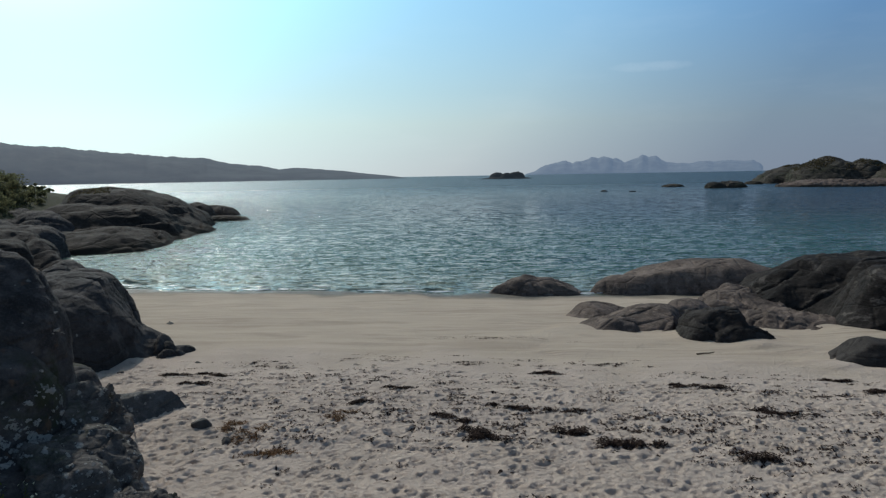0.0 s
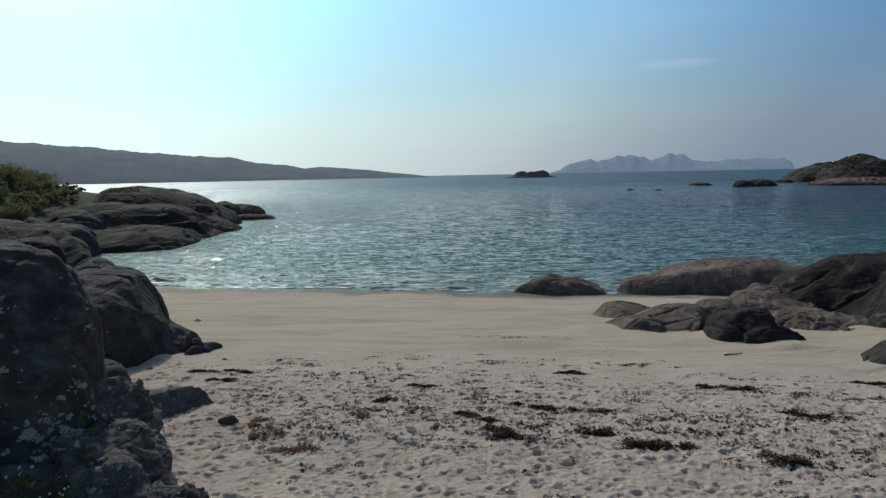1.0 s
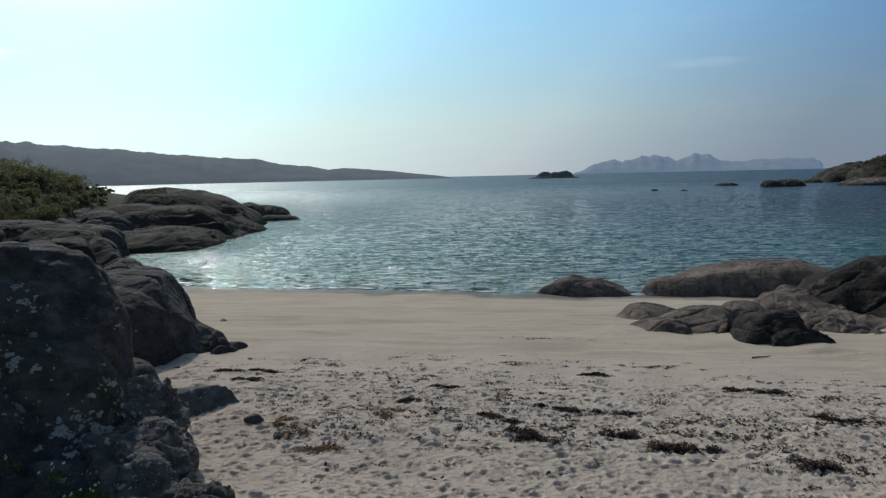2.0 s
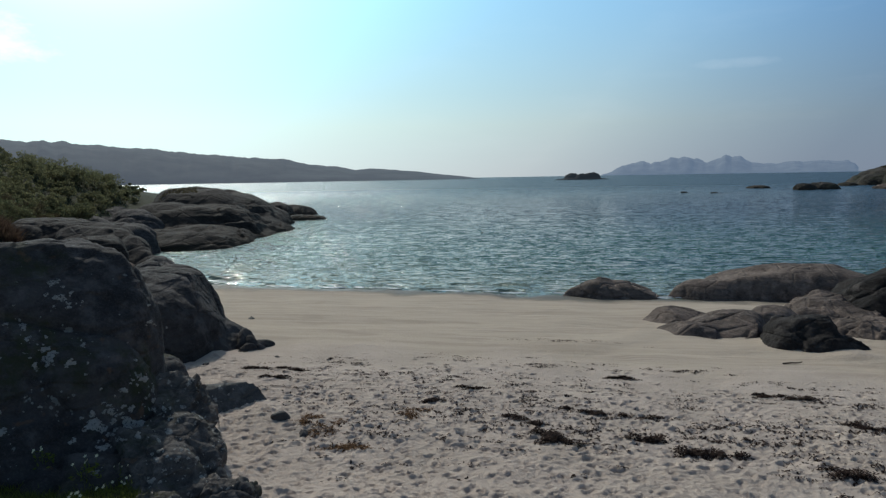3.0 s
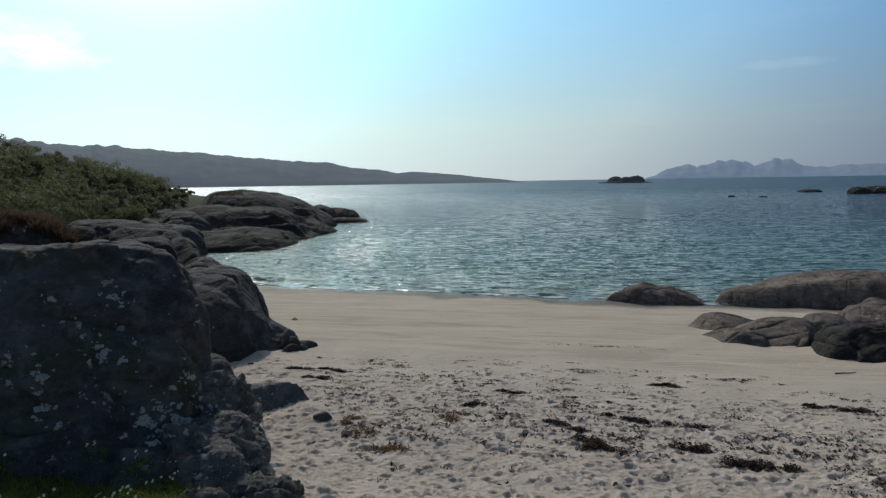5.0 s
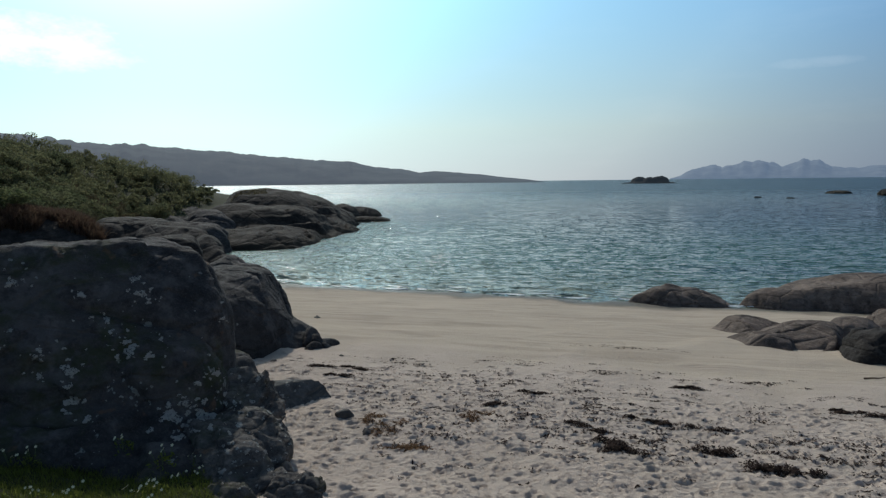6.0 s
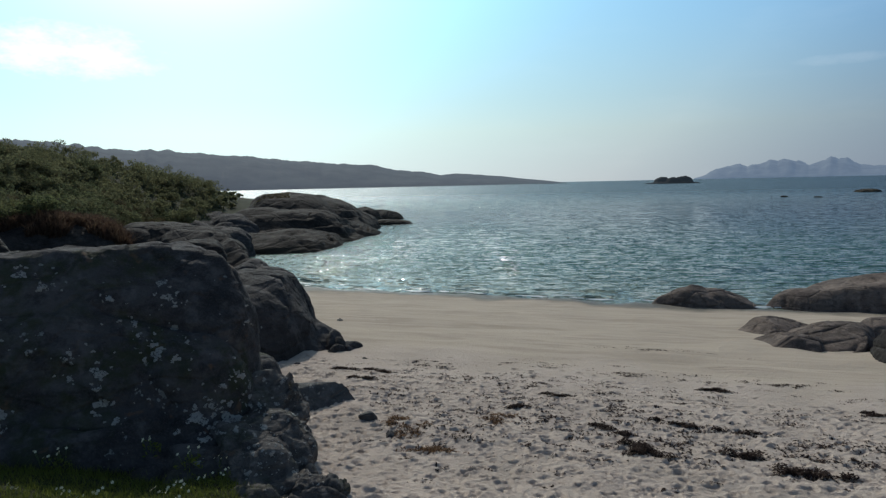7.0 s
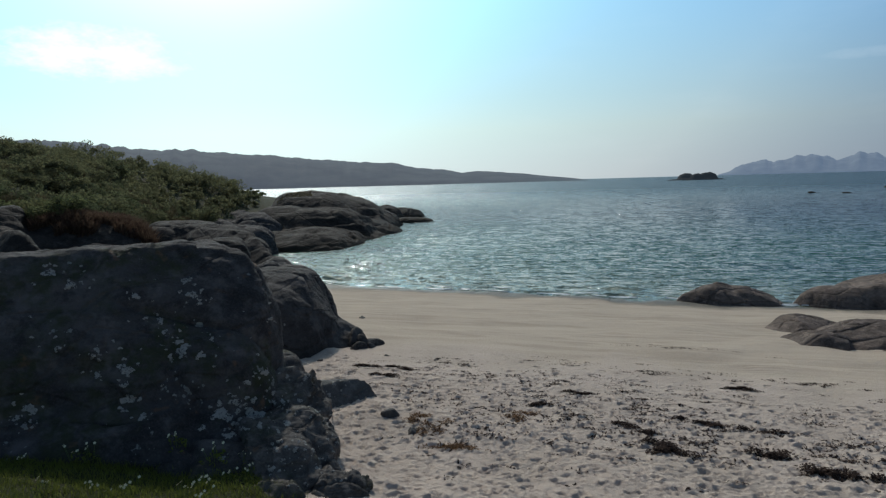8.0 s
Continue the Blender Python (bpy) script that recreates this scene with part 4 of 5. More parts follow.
def foam_lines():
    """Broken threads of foam where the water meets the sand."""
    r = np.random.default_rng(3)
    vs, fs = [], []
    x = -13.5
    while x < 7.5:
        length = r.uniform(0.25, 1.3)
        off = 0.35 * math.sin(x * 0.9) + 0.2 * math.sin(x * 2.3 + 1)
        for k in range(int(r.integers(1, 4))):
            n = max(3, int(length / 0.07))
            away = r.choice((0.12, 0.2, 0.55, 0.7), p=(0.45, 0.3, 0.15, 0.1)) + r.normal(0, 0.06)
            base = len(vs)
            for i in range(n + 1):
                px = x + length * i / n
                py = 22.8 - 0.16 * min(max(px, -14), 6) + away + 0.28 * off + 0.05 * math.sin(px * 5 + k)
                w = 0.034 * math.sin(math.pi * i / n) * r.uniform(0.4, 1.5) + 0.004
                h = max(ground_at(px, py), 0.02 if away < 0.4 else 0.05) + 0.012
                vs += [(px, py - w, h), (px, py, h + 0.02), (px, py + w, h)]
                if i:
                    b = base + 3 * i
                    fs += [(b - 3, b, b + 1, b - 2), (b - 2, b + 1, b + 2, b - 1)]
        x += length * r.uniform(0.5, 2.0)
    return vs, fs


tagged(new("foam", mesh_from("foam", *foam_lines(), FOAM)), "thin broken lines of white foam at the water's edge", "foam", kind="stuff")


# ---------------------------------------------------------------- far coast and islands
def ridge(name, profile, dist, depth, mat, label, seed, rough, ragged):
    """A hill range as a real slope, from the water up to its skyline and down behind."""
    az = np.arange(profile[0][0], profile[-1][0], 0.12)
    el = np.interp(az, [a for a, e in profile], [e for a, e in profile])
    steps = np.array([0, 0.03, 0.1, 0.25, 0.45, 0.7, 1.0, 1.3])
    shape = np.array([-0.02, 0.06, 0.2, 0.48, 0.72, 0.9, 1.0, 0.4])
    a, s = np.meshgrid(np.radians(az), steps)
    d = dist + depth * s
    crag = fbm(np.stack([az * 5.0, 0 * az, 0 * az], 1), 4, seed + 90, 0.65)
    top = 4.0 + (np.tan(np.radians(el)) * (dist + depth) * (1 + ragged * crag))[None, :]
    p = np.stack([(a * 260).ravel(), (s * 5).ravel(), 0 * a.ravel()], 1)
    h = top * shape[:, None] * (1 + (rough * fbm(p * 0.35, 5, seed)).reshape(a.shape) * (1 - np.abs(2 * shape[:, None] - 1) * 0.6))
    h = np.where(s == 0, -3, h)
    vs = np.stack([(d * np.sin(a)).ravel(), (d * np.cos(a)).ravel(), h.ravel()], 1)
    return tagged(new(name, mesh_from(name, vs.tolist(), grid_faces(len(az), len(steps)), mat)), label, "coast", kind="structure")


moor = [(-75.0, 3.4), (-60.0, 4.1)] + COAST_LEFT[:-1] + COAST
# both ranges glow faintly in place of haze
ridge("backdrop_coast", moor, 1300, 500, COAST_FAR, "long low moorland coast with painted sea haze", 3, 0.3, 0.02)
ridge("backdrop_island", ISLAND, 4300, 500, ISLAND_FAR, "mountainous islands on the horizon, pale blue with painted haze", 5, 0.8, 0.07)

# ---------------------------------------------------------------- rocks far to near
rock("islet", ISLET, ISLET_ROCK, "small dark rocky islet far out in the bay", "islet", 0.8, 0.16, 3, "", 1.0, 6.0, 2, 4, chip=0.3)
rock("skerry", SKERRY_NEAR, FAR_ROCK, "low dark rock awash in the bay", "rock", 0.12, 0.2, 4, "skerries", 1, 1.5)
rock("skerry", SKERRY_MID, FAR_ROCK, "low rounded brown skerry in the bay", "rock", 0.15, 0.2, 5, "skerries", 1, 2.0)
rock("skerry", SKERRY_DOT, FAR_ROCK, "tiny rock just above the water", "rock", 0.06, 0.2, 6, "skerries", 1, 0.5)
rock("skerry", SKERRY_DOT_B, FAR_ROCK, "tiny rock just above the water", "rock", 0.06, 0.2, 7, "skerries", 1, 0.5)
rock("skerry", SKERRY_FAR, FAR_ROCK, "flat dark rock barely above the water", "rock", 0.12, 0.2, 38, "skerries", 1, 1.0)
rock("skerry", ROCK_TIP, FAR_ROCK, "single dark rock tip poking out of the bay", "rock", 0.03, 0.15, 39, "skerries", 1, 0.3)
right_headland = rock("rocky_headland", RIGHT_HEADLAND, FAR_ROCK, "low rocky headland with heath on top", "headland", 0.3, 0.13, 8, "", 0.8, 4.0, 2, 8, 1.6, chip=0.12, dip=(0.1, 0.05, 1.0))
rock("rock_shelf", PALE_SHELF, SHELF_ROCK, "pale bare rock shelf along the headland's waterline", "rock", 0.25, 0.2, 34, "", 1.2, 2.0, 5, 3, 1.0, chip=0.5, dip=(0.1, 0.05, 1.0))
left_headland = rock("rocky_headland", HEADLAND, SHORE_ROCK, "dark smooth gneiss headland sloping into the bay", "headland", 0.14, 0.09, 9, "", 0.9, 2.4, 2, 8, 1.7, chip=0.2, dip=(-0.16, 0.1, 1.0))
rock("rock_cliff", HILL_CLIFF, DARK_ROCK, "dark rocky foot of the scrub-covered hill", "rock", 0.16, 0.15, 31, "", 1.2, 2.2, 3, 8, 0.8, chip=0.35)
rock("skerry", SKERRY_TIP, SHORE_ROCK, "dark rounded rock off the headland's tip", "rock", 0.1, 0.15, 10, "skerries", 1, 1.6)
rock("skerry", SKERRY_FLAT, SHORE_ROCK, "flat dark rock barely above the water", "rock", 0.07, 0.15, 11, "skerries", 1, 0.8)
rock("rock_ledge", LEDGE_A, BLACK_ROCK, "dark rock ledge topped with heather and brush", "rock", 0.07, 0.11, 12, "", 1, 1.3, 4, 8, 1.0, chip=0.3, dip=(0.2, 0.1, 1.0))
rock("rock_ledge", LEDGE_B, BLACK_ROCK, "dark jointed rock ledges stepping to the sea", "rock", 0.055, 0.11, 13, "", 0.9, 1.3, 4, 6, 1.2, chip=0.25, dip=(0.25, 0.1, 1.0))
rock("rock_ledge", LEDGE_C, BLACK_ROCK, "dark rock hump behind the lichened outcrop", "rock", 0.05, 0.10, 14, "", 0.9, 1.2, 4, 8, 0.8, chip=0.2, dip=(0.25, 0.1, 1.0))
rock("boulder", BEACH_BOULDER, DARK_ROCK, "large dark dome-shaped boulder on the sand", "boulder", 0.03, 0.10, 15, "", 0.8, 1.1, 2, 6, 1.3, 0.88, chip=0.2, dip=(0.3, 0.05, 1.0))
rock("boulder", CRACK_STONE, DARK_ROCK, "dark angular stone beside the large boulder", "boulder", 0.025, 0.2, 16, "", 0.8, 0.25, 6, 4, 0.3, 0.82)
rock("boulder", CRACK_STONE_B, DARK_ROCK, "low dark angular stone beside the large boulder", "boulder", 0.025, 0.2, 17, "", 0.8, 0.25, 6, 4, 0.3, 0.82)
rock("boulder", CRACK_STONE_D, DARK_ROCK, "small dark wedge-shaped stone beside the large boulder", "boulder", 0.02, 0.15, 36, "", 0.8, 0.2, 6, 4, 0.3, 0.82)
rock("boulder", CRACK_STONE_C, DARK_ROCK, "small dark angular stone beside the large boulder", "boulder", 0.02, 0.15, 33, "", 0.8, 0.2, 6, 4, 0.3, 0.82)
rock("boulder", WATER_BOULDER, PALE_ROCK, "brown rounded boulder at the water's edge", "boulder", 0.04, 0.10, 18, "", 0.6, 0.7, 3, 8)
rock("boulder", WHALEBACK, PALE_ROCK, "long smooth whaleback rock at the water's edge", "boulder", 0.05, 0.08, 19, "", 0.6, 1.0, 2, 8)
rock("rock_outcrop", RIGHT_OUTCROP, WORN_ROCK, "large dark smooth outcrop with pale cracks", "rock", 0.038, 0.11, 20, "", 0.9, 1.2, 2, 8, 0.8, chip=0.2, dip=(-0.6, 0.3, 0.8))
rock("rock_apron", APRON, PALE_ROCK, "pale fractured rock apron between the boulders", "rock", 0.04, 0.13, 35, "", 1.0, 0.8, 4, 5, 1.0, chip=0.6, dip=(-0.5, 0.3, 0.8))
rock("rock_slab", SLAB, PALE_ROCK, "flat grey rock slab half buried in sand", "rock", 0.03, 0.10, 21, "slabs in the sand", 0.7, 0.6, 2, 4, 0.5, 0.85, chip=0.2)
rock("rock_slab", SLAB_BACK, PALE_ROCK, "flat grey rock slab half buried in sand", "rock", 0.03, 0.10, 22, "slabs in the sand", 0.7, 0.5, 2, 4, 0.5, 0.85, chip=0.2)
rock("rock_slab", SLAB_SIDE, PALE_ROCK, "pale worn slab joining the large outcrop", "rock", 0.035, 0.12, 23, "slabs in the sand", 0.7, 0.7)
rock("boulder", DARK_BOULDER, BLACK_ROCK, "blackish low boulder with split lobes on the sand", "boulder", 0.03, 0.15, 24, "", 0.9, 0.6, 2, 6, 0.6, 0.85, chip=0.35)
rock("boulder", LOW_BOULDER, BLACK_ROCK, "low rounded dark boulder in the sand", "boulder", 0.03, 0.09, 25, "", 0.6, 0.7, 2, 6, chip=0.2)
rock("rock_outcrop", NEAR_OUTCROP, NEAR_ROCK, "big dark outcrop with white lichen patches and moss", "rock", 0.03, 0.11, 26, "", 0.9, 1.1, 0, 6, 0.5, chip=0.32)
rock("boulder", WEDGE, GREY_ROCK, "low grey flat-faced wedge of rock rising from the sand", "boulder", 0.018, 0.04, 37, "", 0.8, 0.5, 0, 4)
rock("boulder", BACK_STONE, NEAR_ROCK, "dark squarish boulder behind the outcrop's end", "boulder", 0.03, 0.14, 32, "", 0.9, 0.5, 3, 3, chip=0.4)
rock("boulder", SHELF_BOULDER, TOE_ROCK, "rough cracked boulder at the outcrop's foot", "boulder", 0.018, 0.11, 27, "", 1.0, 0.8, 7, 2, 0.7, 0.66, chip=1.0)
rock("boulder", TOE_BOULDER, TOE_ROCK, "rough blocky boulder at the outcrop's foot", "boulder", 0.016, 0.12, 28, "", 1.0, 0.7, 7, 2, 0.7, 0.66, chip=1.1)
rock("boulder", FOOT_STONE, TOE_ROCK, "small upright stone at the edge of the sand", "boulder", 0.012, 0.22, 29, "", 1, 0.12)
rock("boulder", FOOT_STONES, TOE_ROCK, "low knobbly stone at the edge of the sand", "boulder", 0.013, 0.16, 30, "", 1.0, 0.4, 5, 2, chip=1.1)


# ---------------------------------------------------------------- what lies on the sand
def ribbons(r, count, cx, cy, wx_, wy_, length, width, pile):
    """Curled flat strands of weed, heaped towards the middle."""
    vs, fs = [], []
    for n in range(count):
        gx_, gy_ = r.normal(0, 0.5, 2)
        x, y = cx + gx_ * wx_, cy + gy_ * wy_
        a, bend = r.uniform(0, 2 * math.pi), r.normal(0, 0.7)
        long, w = length * r.uniform(0.4, 1.3), width * r.uniform(0.5, 1.4)
        lift = pile * max(0.0, 1 - gx_ * gx_ - gy_ * gy_) * r.random()
        base, segs = len(vs), 4
        for i in range(segs + 1):
            h = ground_at(x, y) + 0.003 + lift + abs(r.normal(0, min(0.007, 0.07 * long)))
            ww = w * (1 - 0.7 * abs(2 * i / segs - 1))
            tx, ty = -math.sin(a) * ww, math.cos(a) * ww
            vs += [(x - tx, y - ty, h + r.normal(0, 0.0015)), (x, y, h + 0.25 * ww), (x + tx, y + ty, h + r.normal(0, 0.0015))]
            if i:
                b = base + 3 * i
                fs += [(b - 3, b, b + 1, b - 2), (b - 2, b + 1, b + 2, b - 1)]
            x, y, a = x + math.cos(a) * long / segs, y + math.sin(a) * long / segs, a + bend * r.uniform(0.2, 1.2)
    return vs, fs


def join(pieces):
    vs, fs = [], []
    for v, f in pieces:
        fs += [tuple(a + len(vs) for a in q) for q in f]
        vs += v
    return vs, fs


weed_rng = np.random.default_rng(11)
for x, y, w, d in WEED:
    heap = tagged(new("seaweed"), "heap of dried blackish seaweed on the sand", "seaweed", "seaweed on the beach")
    lumps_ = []
    for k in range(int(3 + 14 * w) if y < 7.5 else int(2 + 9 * w)):
        u = weed_rng.uniform(-0.95, 0.95)
        lumps_.append(ribbons(weed_rng, int(110 + 90 * weed_rng.random()), x + w * u, y + 0.35 * d * weed_rng.normal() - 0.25 * w * u, 0.12, 0.06 if y < 7.5 else 0.035, 0.036, 0.009, 0.07 if y < 7.5 else 0.035))
    tagged(part("weed_mat", mesh_from("weed_mat", *join(lumps_), WEED_DARK), heap), kind="stuff")
for x, y, w, d in RUST_WEED:
    heap = tagged(new("seaweed"), "dried rust-brown seaweed strewn on the sand", "seaweed", "rusty seaweed on the beach")
    lumps_ = []
    for k in range(4):
        lumps_.append(ribbons(weed_rng, int(36 + 110 * w), x + w * weed_rng.normal(0, 0.6), y + 0.5 * d * weed_rng.normal(), w * 0.6, max(0.5 * d, 0.05), 0.06, 0.007, 0.02))
    tagged(part("weed_mat", mesh_from("weed_mat", *join(lumps_), WEED_RUST), heap), kind="stuff")


def wrack():
    """Crumbs and strands of weed along the tide lines."""
    r = np.random.default_rng(23)
    vs, fs = [], []
    lines = ((13.4, 0.10, -0.4, 2.6, 26), (11.6, 0.25, -1.6, 1.6, 30), (11.2, 0.12, -1.0, 3.4, 60), (10.4, 0.22, -4.6, 7.8, 130), (9.6, 0.26, -4.2, 7.6, 260), (8.7, 0.22, -3.4, 6.5, 330),
             (8.0, 0.2, -3.0, 6.0, 260), (7.3, 0.35, -2.6, 5.2, 180), (6.6, 0.5, -2.2, 4.6, 60))
    for along, loose, x0, x1, count in lines:
        x = x0
        for n in range(count):
            if r.random() < 0.35:
                x = r.uniform(x0, x1)
            x = min(x1, x + r.normal(0.05, 0.12))
            y = along - 0.16 * x + 0.22 * math.sin(0.9 * x + along) + r.normal(0, loose)
            k = r.random()
            v, f = ribbons(r, int(r.integers(3, 15)), x, y, 0.15 * r.uniform(0.3, 1.6), 0.03, 0.018 + 0.035 * k, 0.005 + 0.007 * k, 0.008)
            fs += [tuple(a + len(vs) for a in q) for q in f]
            vs += v
    return vs, fs


tagged(new("seaweed_scatter", mesh_from("seaweed_scatter", *wrack(), WEED_DARK)), "crumbs and strands of dark seaweed along the tide lines", "seaweed", kind="stuff")

# the last one, flattened, stands in for a flat piece of weed
for n, (x, y, w, d) in enumerate(STONES):
    z = ground_at(x, y)
    data = rock_data("stone", [(x, y, z, w, d * 0.6, w * (0.2 if n == 4 else 0.5), 20 * n, 2.8, -12)], STONE, max(0.008, w * 0.1), 0.16, 40 + n, 0.8, w, (0.35, 0.2, 1.0), 14, 2, 0.3, 0.5)
    tagged(new("stone", data), "loose dark angular stone on the sand", "stone", "loose stones")


def rod(a, b, r0, r1, sides=6, segs=4, wob=0.0, r=None):
    """A tapered, slightly crooked stick from a to b."""
    a, b = Vector(a), Vector(b)
    u = (b - a).normalized()
    v = u.orthogonal().normalized()
    w = u.cross(v)
    vs, fs = [], []
    for i in range(segs + 1):
        t = i / segs
        c = a.lerp(b, t)
        if r is not None and 0 < i < segs:
            c = c + v * r.normal(0, wob) + w * r.normal(0, wob)
        rad = r0 + (r1 - r0) * t
        for k in range(sides):
            q = 2 * math.pi * k / sides
            vs.append(tuple(c + (v * math.cos(q) + w * math.sin(q)) * rad))
            if i:
                p, o = (i - 1) * sides, i * sides
                fs.append((p + k, p + (k + 1) % sides, o + (k + 1) % sides, o + k))
    return vs, fs


for x, y, w, d in DRIFT:
    z = ground_at(x, y) + 0.015
    tagged(new("driftwood", mesh_from("driftwood", *rod((x - w, y, z), (x + w, y + 0.08, z + 0.01), 0.016, 0.008, 7, 6, 0.008, weed_rng), DRIFTWOOD)),
           "thin bleached stick lying on smooth sand", "driftwood")


# ---------------------------------------------------------------- scrub on the hill
def leaf_cloud(r, centre, radius, count, size):
    """Many small leaves round a point, thinner towards the middle."""
    vs, fs = [], []
    for n in range(count):
        d = r.normal(0, 1, 3)
        d /= np.linalg.norm(d)
        p = np.array(centre) + d * radius * r.uniform(0.45, 1.08) * np.array((1, 1, 0.8))
        u = r.normal(0, 1, 3)
        u /= np.linalg.norm(u)
        w = np.cross(u, r.normal(0, 1, 3))
        w /= np.linalg.norm(w)
        s = size * r.uniform(0.6, 1.4)
        b = len(vs)
        vs += [tuple(p - u * s), tuple(p + w * s * 0.45), tuple(p + u * s), tuple(p - w * s * 0.45)]
        fs.append((b, b + 1, b + 2, b + 3))
    return vs, fs


def shrub(seed, label, leaf):
    """A wind-clipped bush about a metre high: crooked stems and a broken crown of leaves."""
    r = np.random.default_rng(seed)
    root = tagged(new("shrub"), label, "shrub", "scrub on the hill")
    stems, crowns = [], []
    for n in range(6):
        a = r.uniform(0, 2 * math.pi)
        tip = (0.62 * math.cos(a) * r.uniform(0.3, 1) + 0.1, 0.62 * math.sin(a) * r.uniform(0.3, 1), r.uniform(0.45, 0.95))
        stems.append(rod((0.05 * math.cos(a), 0.05 * math.sin(a), -0.25), tip, 0.035, 0.012, 5, 4, 0.03, r))
        crowns.append(leaf_cloud(r, tip, r.uniform(0.26, 0.44), 150, 0.06))
        for k in range(2):
            t2 = tuple(np.array(tip) + r.normal(0, 0.27, 3) * (1, 1, 0.6))
            stems.append(rod(tip, t2, 0.014, 0.006, 4, 2))
            crowns.append(leaf_cloud(r, t2, r.uniform(0.14, 0.26), 60, 0.05))
    part("stem", mesh_from("stem", *join(stems), BARK), root)
    part("crown", mesh_from("crown", *join(crowns), leaf, False), root)
    return root


SHRUB_LABELS = ("dense dark green wind-clipped bush on the hillside", "sprawling olive-green bush on the hillside", "low rounded brownish bush on the hillside")
kinds = [shrub(100 + n, SHRUB_LABELS[n % 3], BRONZE if n % 3 == 2 else LEAF) for n in range(6)]
hill_rng = np.random.default_rng(55)


def plant(n, x, y, size):
    ob = kinds[n] if not kinds[n].get("set") else copy_thing(kinds[n], Matrix())
    kinds[n]["set"] = 1
    ob.matrix_basis = pose(x, y, ground_at(x, y), 0, 0, hill_rng.uniform(0, 360)) @ Matrix.Diagonal((size * hill_rng.uniform(0.9, 1.4), size * hill_rng.uniform(0.9, 1.3), size * hill_rng.uniform(0.75, 1.1), 1))


def scrub_grows(x, y, z):
    """True above the bare rock that lines the foot of the hill."""
    rise = math.degrees(math.atan2(z - EYE, math.hypot(x, y)))
    return z > 0.9 and rise > np.interp(math.degrees(math.atan2(x, y)), (-50, -39, -36, -33, -31, -30.2, -30.1), (-2.8, -3.0, -3.1, -2.6, -1.7, -1.0, 5.0))


sites = []
while len(sites) < 640:
    az, d = radians(hill_rng.uniform(-58, -30.0)), hill_rng.uniform(26, 70)
    x, y = d * math.sin(az), d * math.cos(az)
    if y > 66 or not scrub_grows(x, y, ground_at(x, y)):
        continue
    clump = float(fbm(np.array([[x * 0.16, y * 0.16, 0.0]]), 3, 88)[0])
    size = hill_rng.uniform(0.5, 0.85) * (1.1 + 1.3 * clump) * (0.42 if az > radians(-32.2) else 1.0)
    brown = hill_rng.random() < np.interp(math.degrees(az), (-44, -32), (0.1, 0.6))
    sites.append((d, x, y, size, brown))
for az, d, size in ((-41.3, 50.0, 1.25), (-40.7, 50.5, 1.1), (-34.9, 47.0, 0.95), (-34.3, 48.0, 0.8)):
    sites.append((30.0, d * math.sin(radians(az)), d * math.cos(radians(az)), size, False))
sites.sort()
for d, x, y, size, brown in sites[:270]:
    plant(int(hill_rng.choice((2, 5) if brown else (0, 1, 3, 4))), x, y, size)
far_scrub = []
for d, x, y, size, brown in sites[270:]:
    for k in range(9):
        off = hill_rng.normal(0, 0.42, 3) * size * (1.2, 1.2, 0.7)
        far_scrub.append(leaf_cloud(hill_rng, (x + off[0], y + off[1], ground_at(x, y) + 0.6 * size + off[2]), 0.36 * size, 42, 0.085))
tagged(new("scrub", mesh_from("scrub", *join(far_scrub), LEAF, False)), "dense dark green scrub covering the hill's crest", "scrub", kind="stuff")
for k in kinds:
    if "set" in k:
        del k["set"]


def tufts(r, places, height, width, per):
    """Bent blades in tufts."""
    vs, fs = [], []
    for x, y, z in places:
        for k in range(per):
            bx, by = x + r.normal(0, 0.035), y + r.normal(0, 0.035)
            a, h, lean = r.uniform(0, 2 * math.pi), height * r.uniform(0.3, 1.3), r.uniform(0.1, 1.3)
            w = width * r.uniform(0.6, 1.3)
            dx, dy = math.cos(a), math.sin(a)
            b = len(vs)
            vs += [(bx - dy * w, by + dx * w, z), (bx + dy * w, by - dx * w, z),
                   (bx + dx * lean * h * 0.4 + dy * w * 0.6, by + dy * lean * h * 0.4 - dx * w * 0.6, z + h * 0.6),
                   (bx + dx * lean * h * 0.4 - dy * w * 0.6, by + dy * lean * h * 0.4 + dx * w * 0.6, z + h * 0.6),
                   (bx + dx * lean * h, by + dy * lean * h, z + h)]
            fs += [(b, b + 1, b + 2, b + 3), (b + 3, b + 2, b + 4)]
    return vs, fs


def strewn(r, count, x0, x1, y0, y1, keep):
    out = []
    while len(out) < count:
        x, y = r.uniform(x0, x1), r.uniform(y0, y1)
        z = ground_at(x, y)
        if keep(x, y, z):
            out.append((x, y, z - 0.01))
    return out


blade_rng = np.random.default_rng(77)
bank = strewn(blade_rng, 6500, -7.0, -2.6, 2.6, 5.6, lambda x, y, z: z > 1.33 + 0.06 * math.sin(5 * x + 3 * y) and x < -2.7)
tagged(new("grass", mesh_from("grass", *tufts(blade_rng, bank, 0.06, 0.003, 8), BLADE, False)), "short green turf on the bank by the outcrop", "grass", kind="stuff")
moor_places = strewn(blade_rng, 5200, -52, -18, 20, 66, lambda x, y, z: z > 1.8 and math.hypot(x, y) > 26 and scrub_grows(x, y, z))
tagged(new("bracken", mesh_from("bracken", *tufts(blade_rng, moor_places, 0.26, 0.03, 5), LEAF, False)), "rough grass and bracken between the bushes", "undergrowth", kind="stuff")


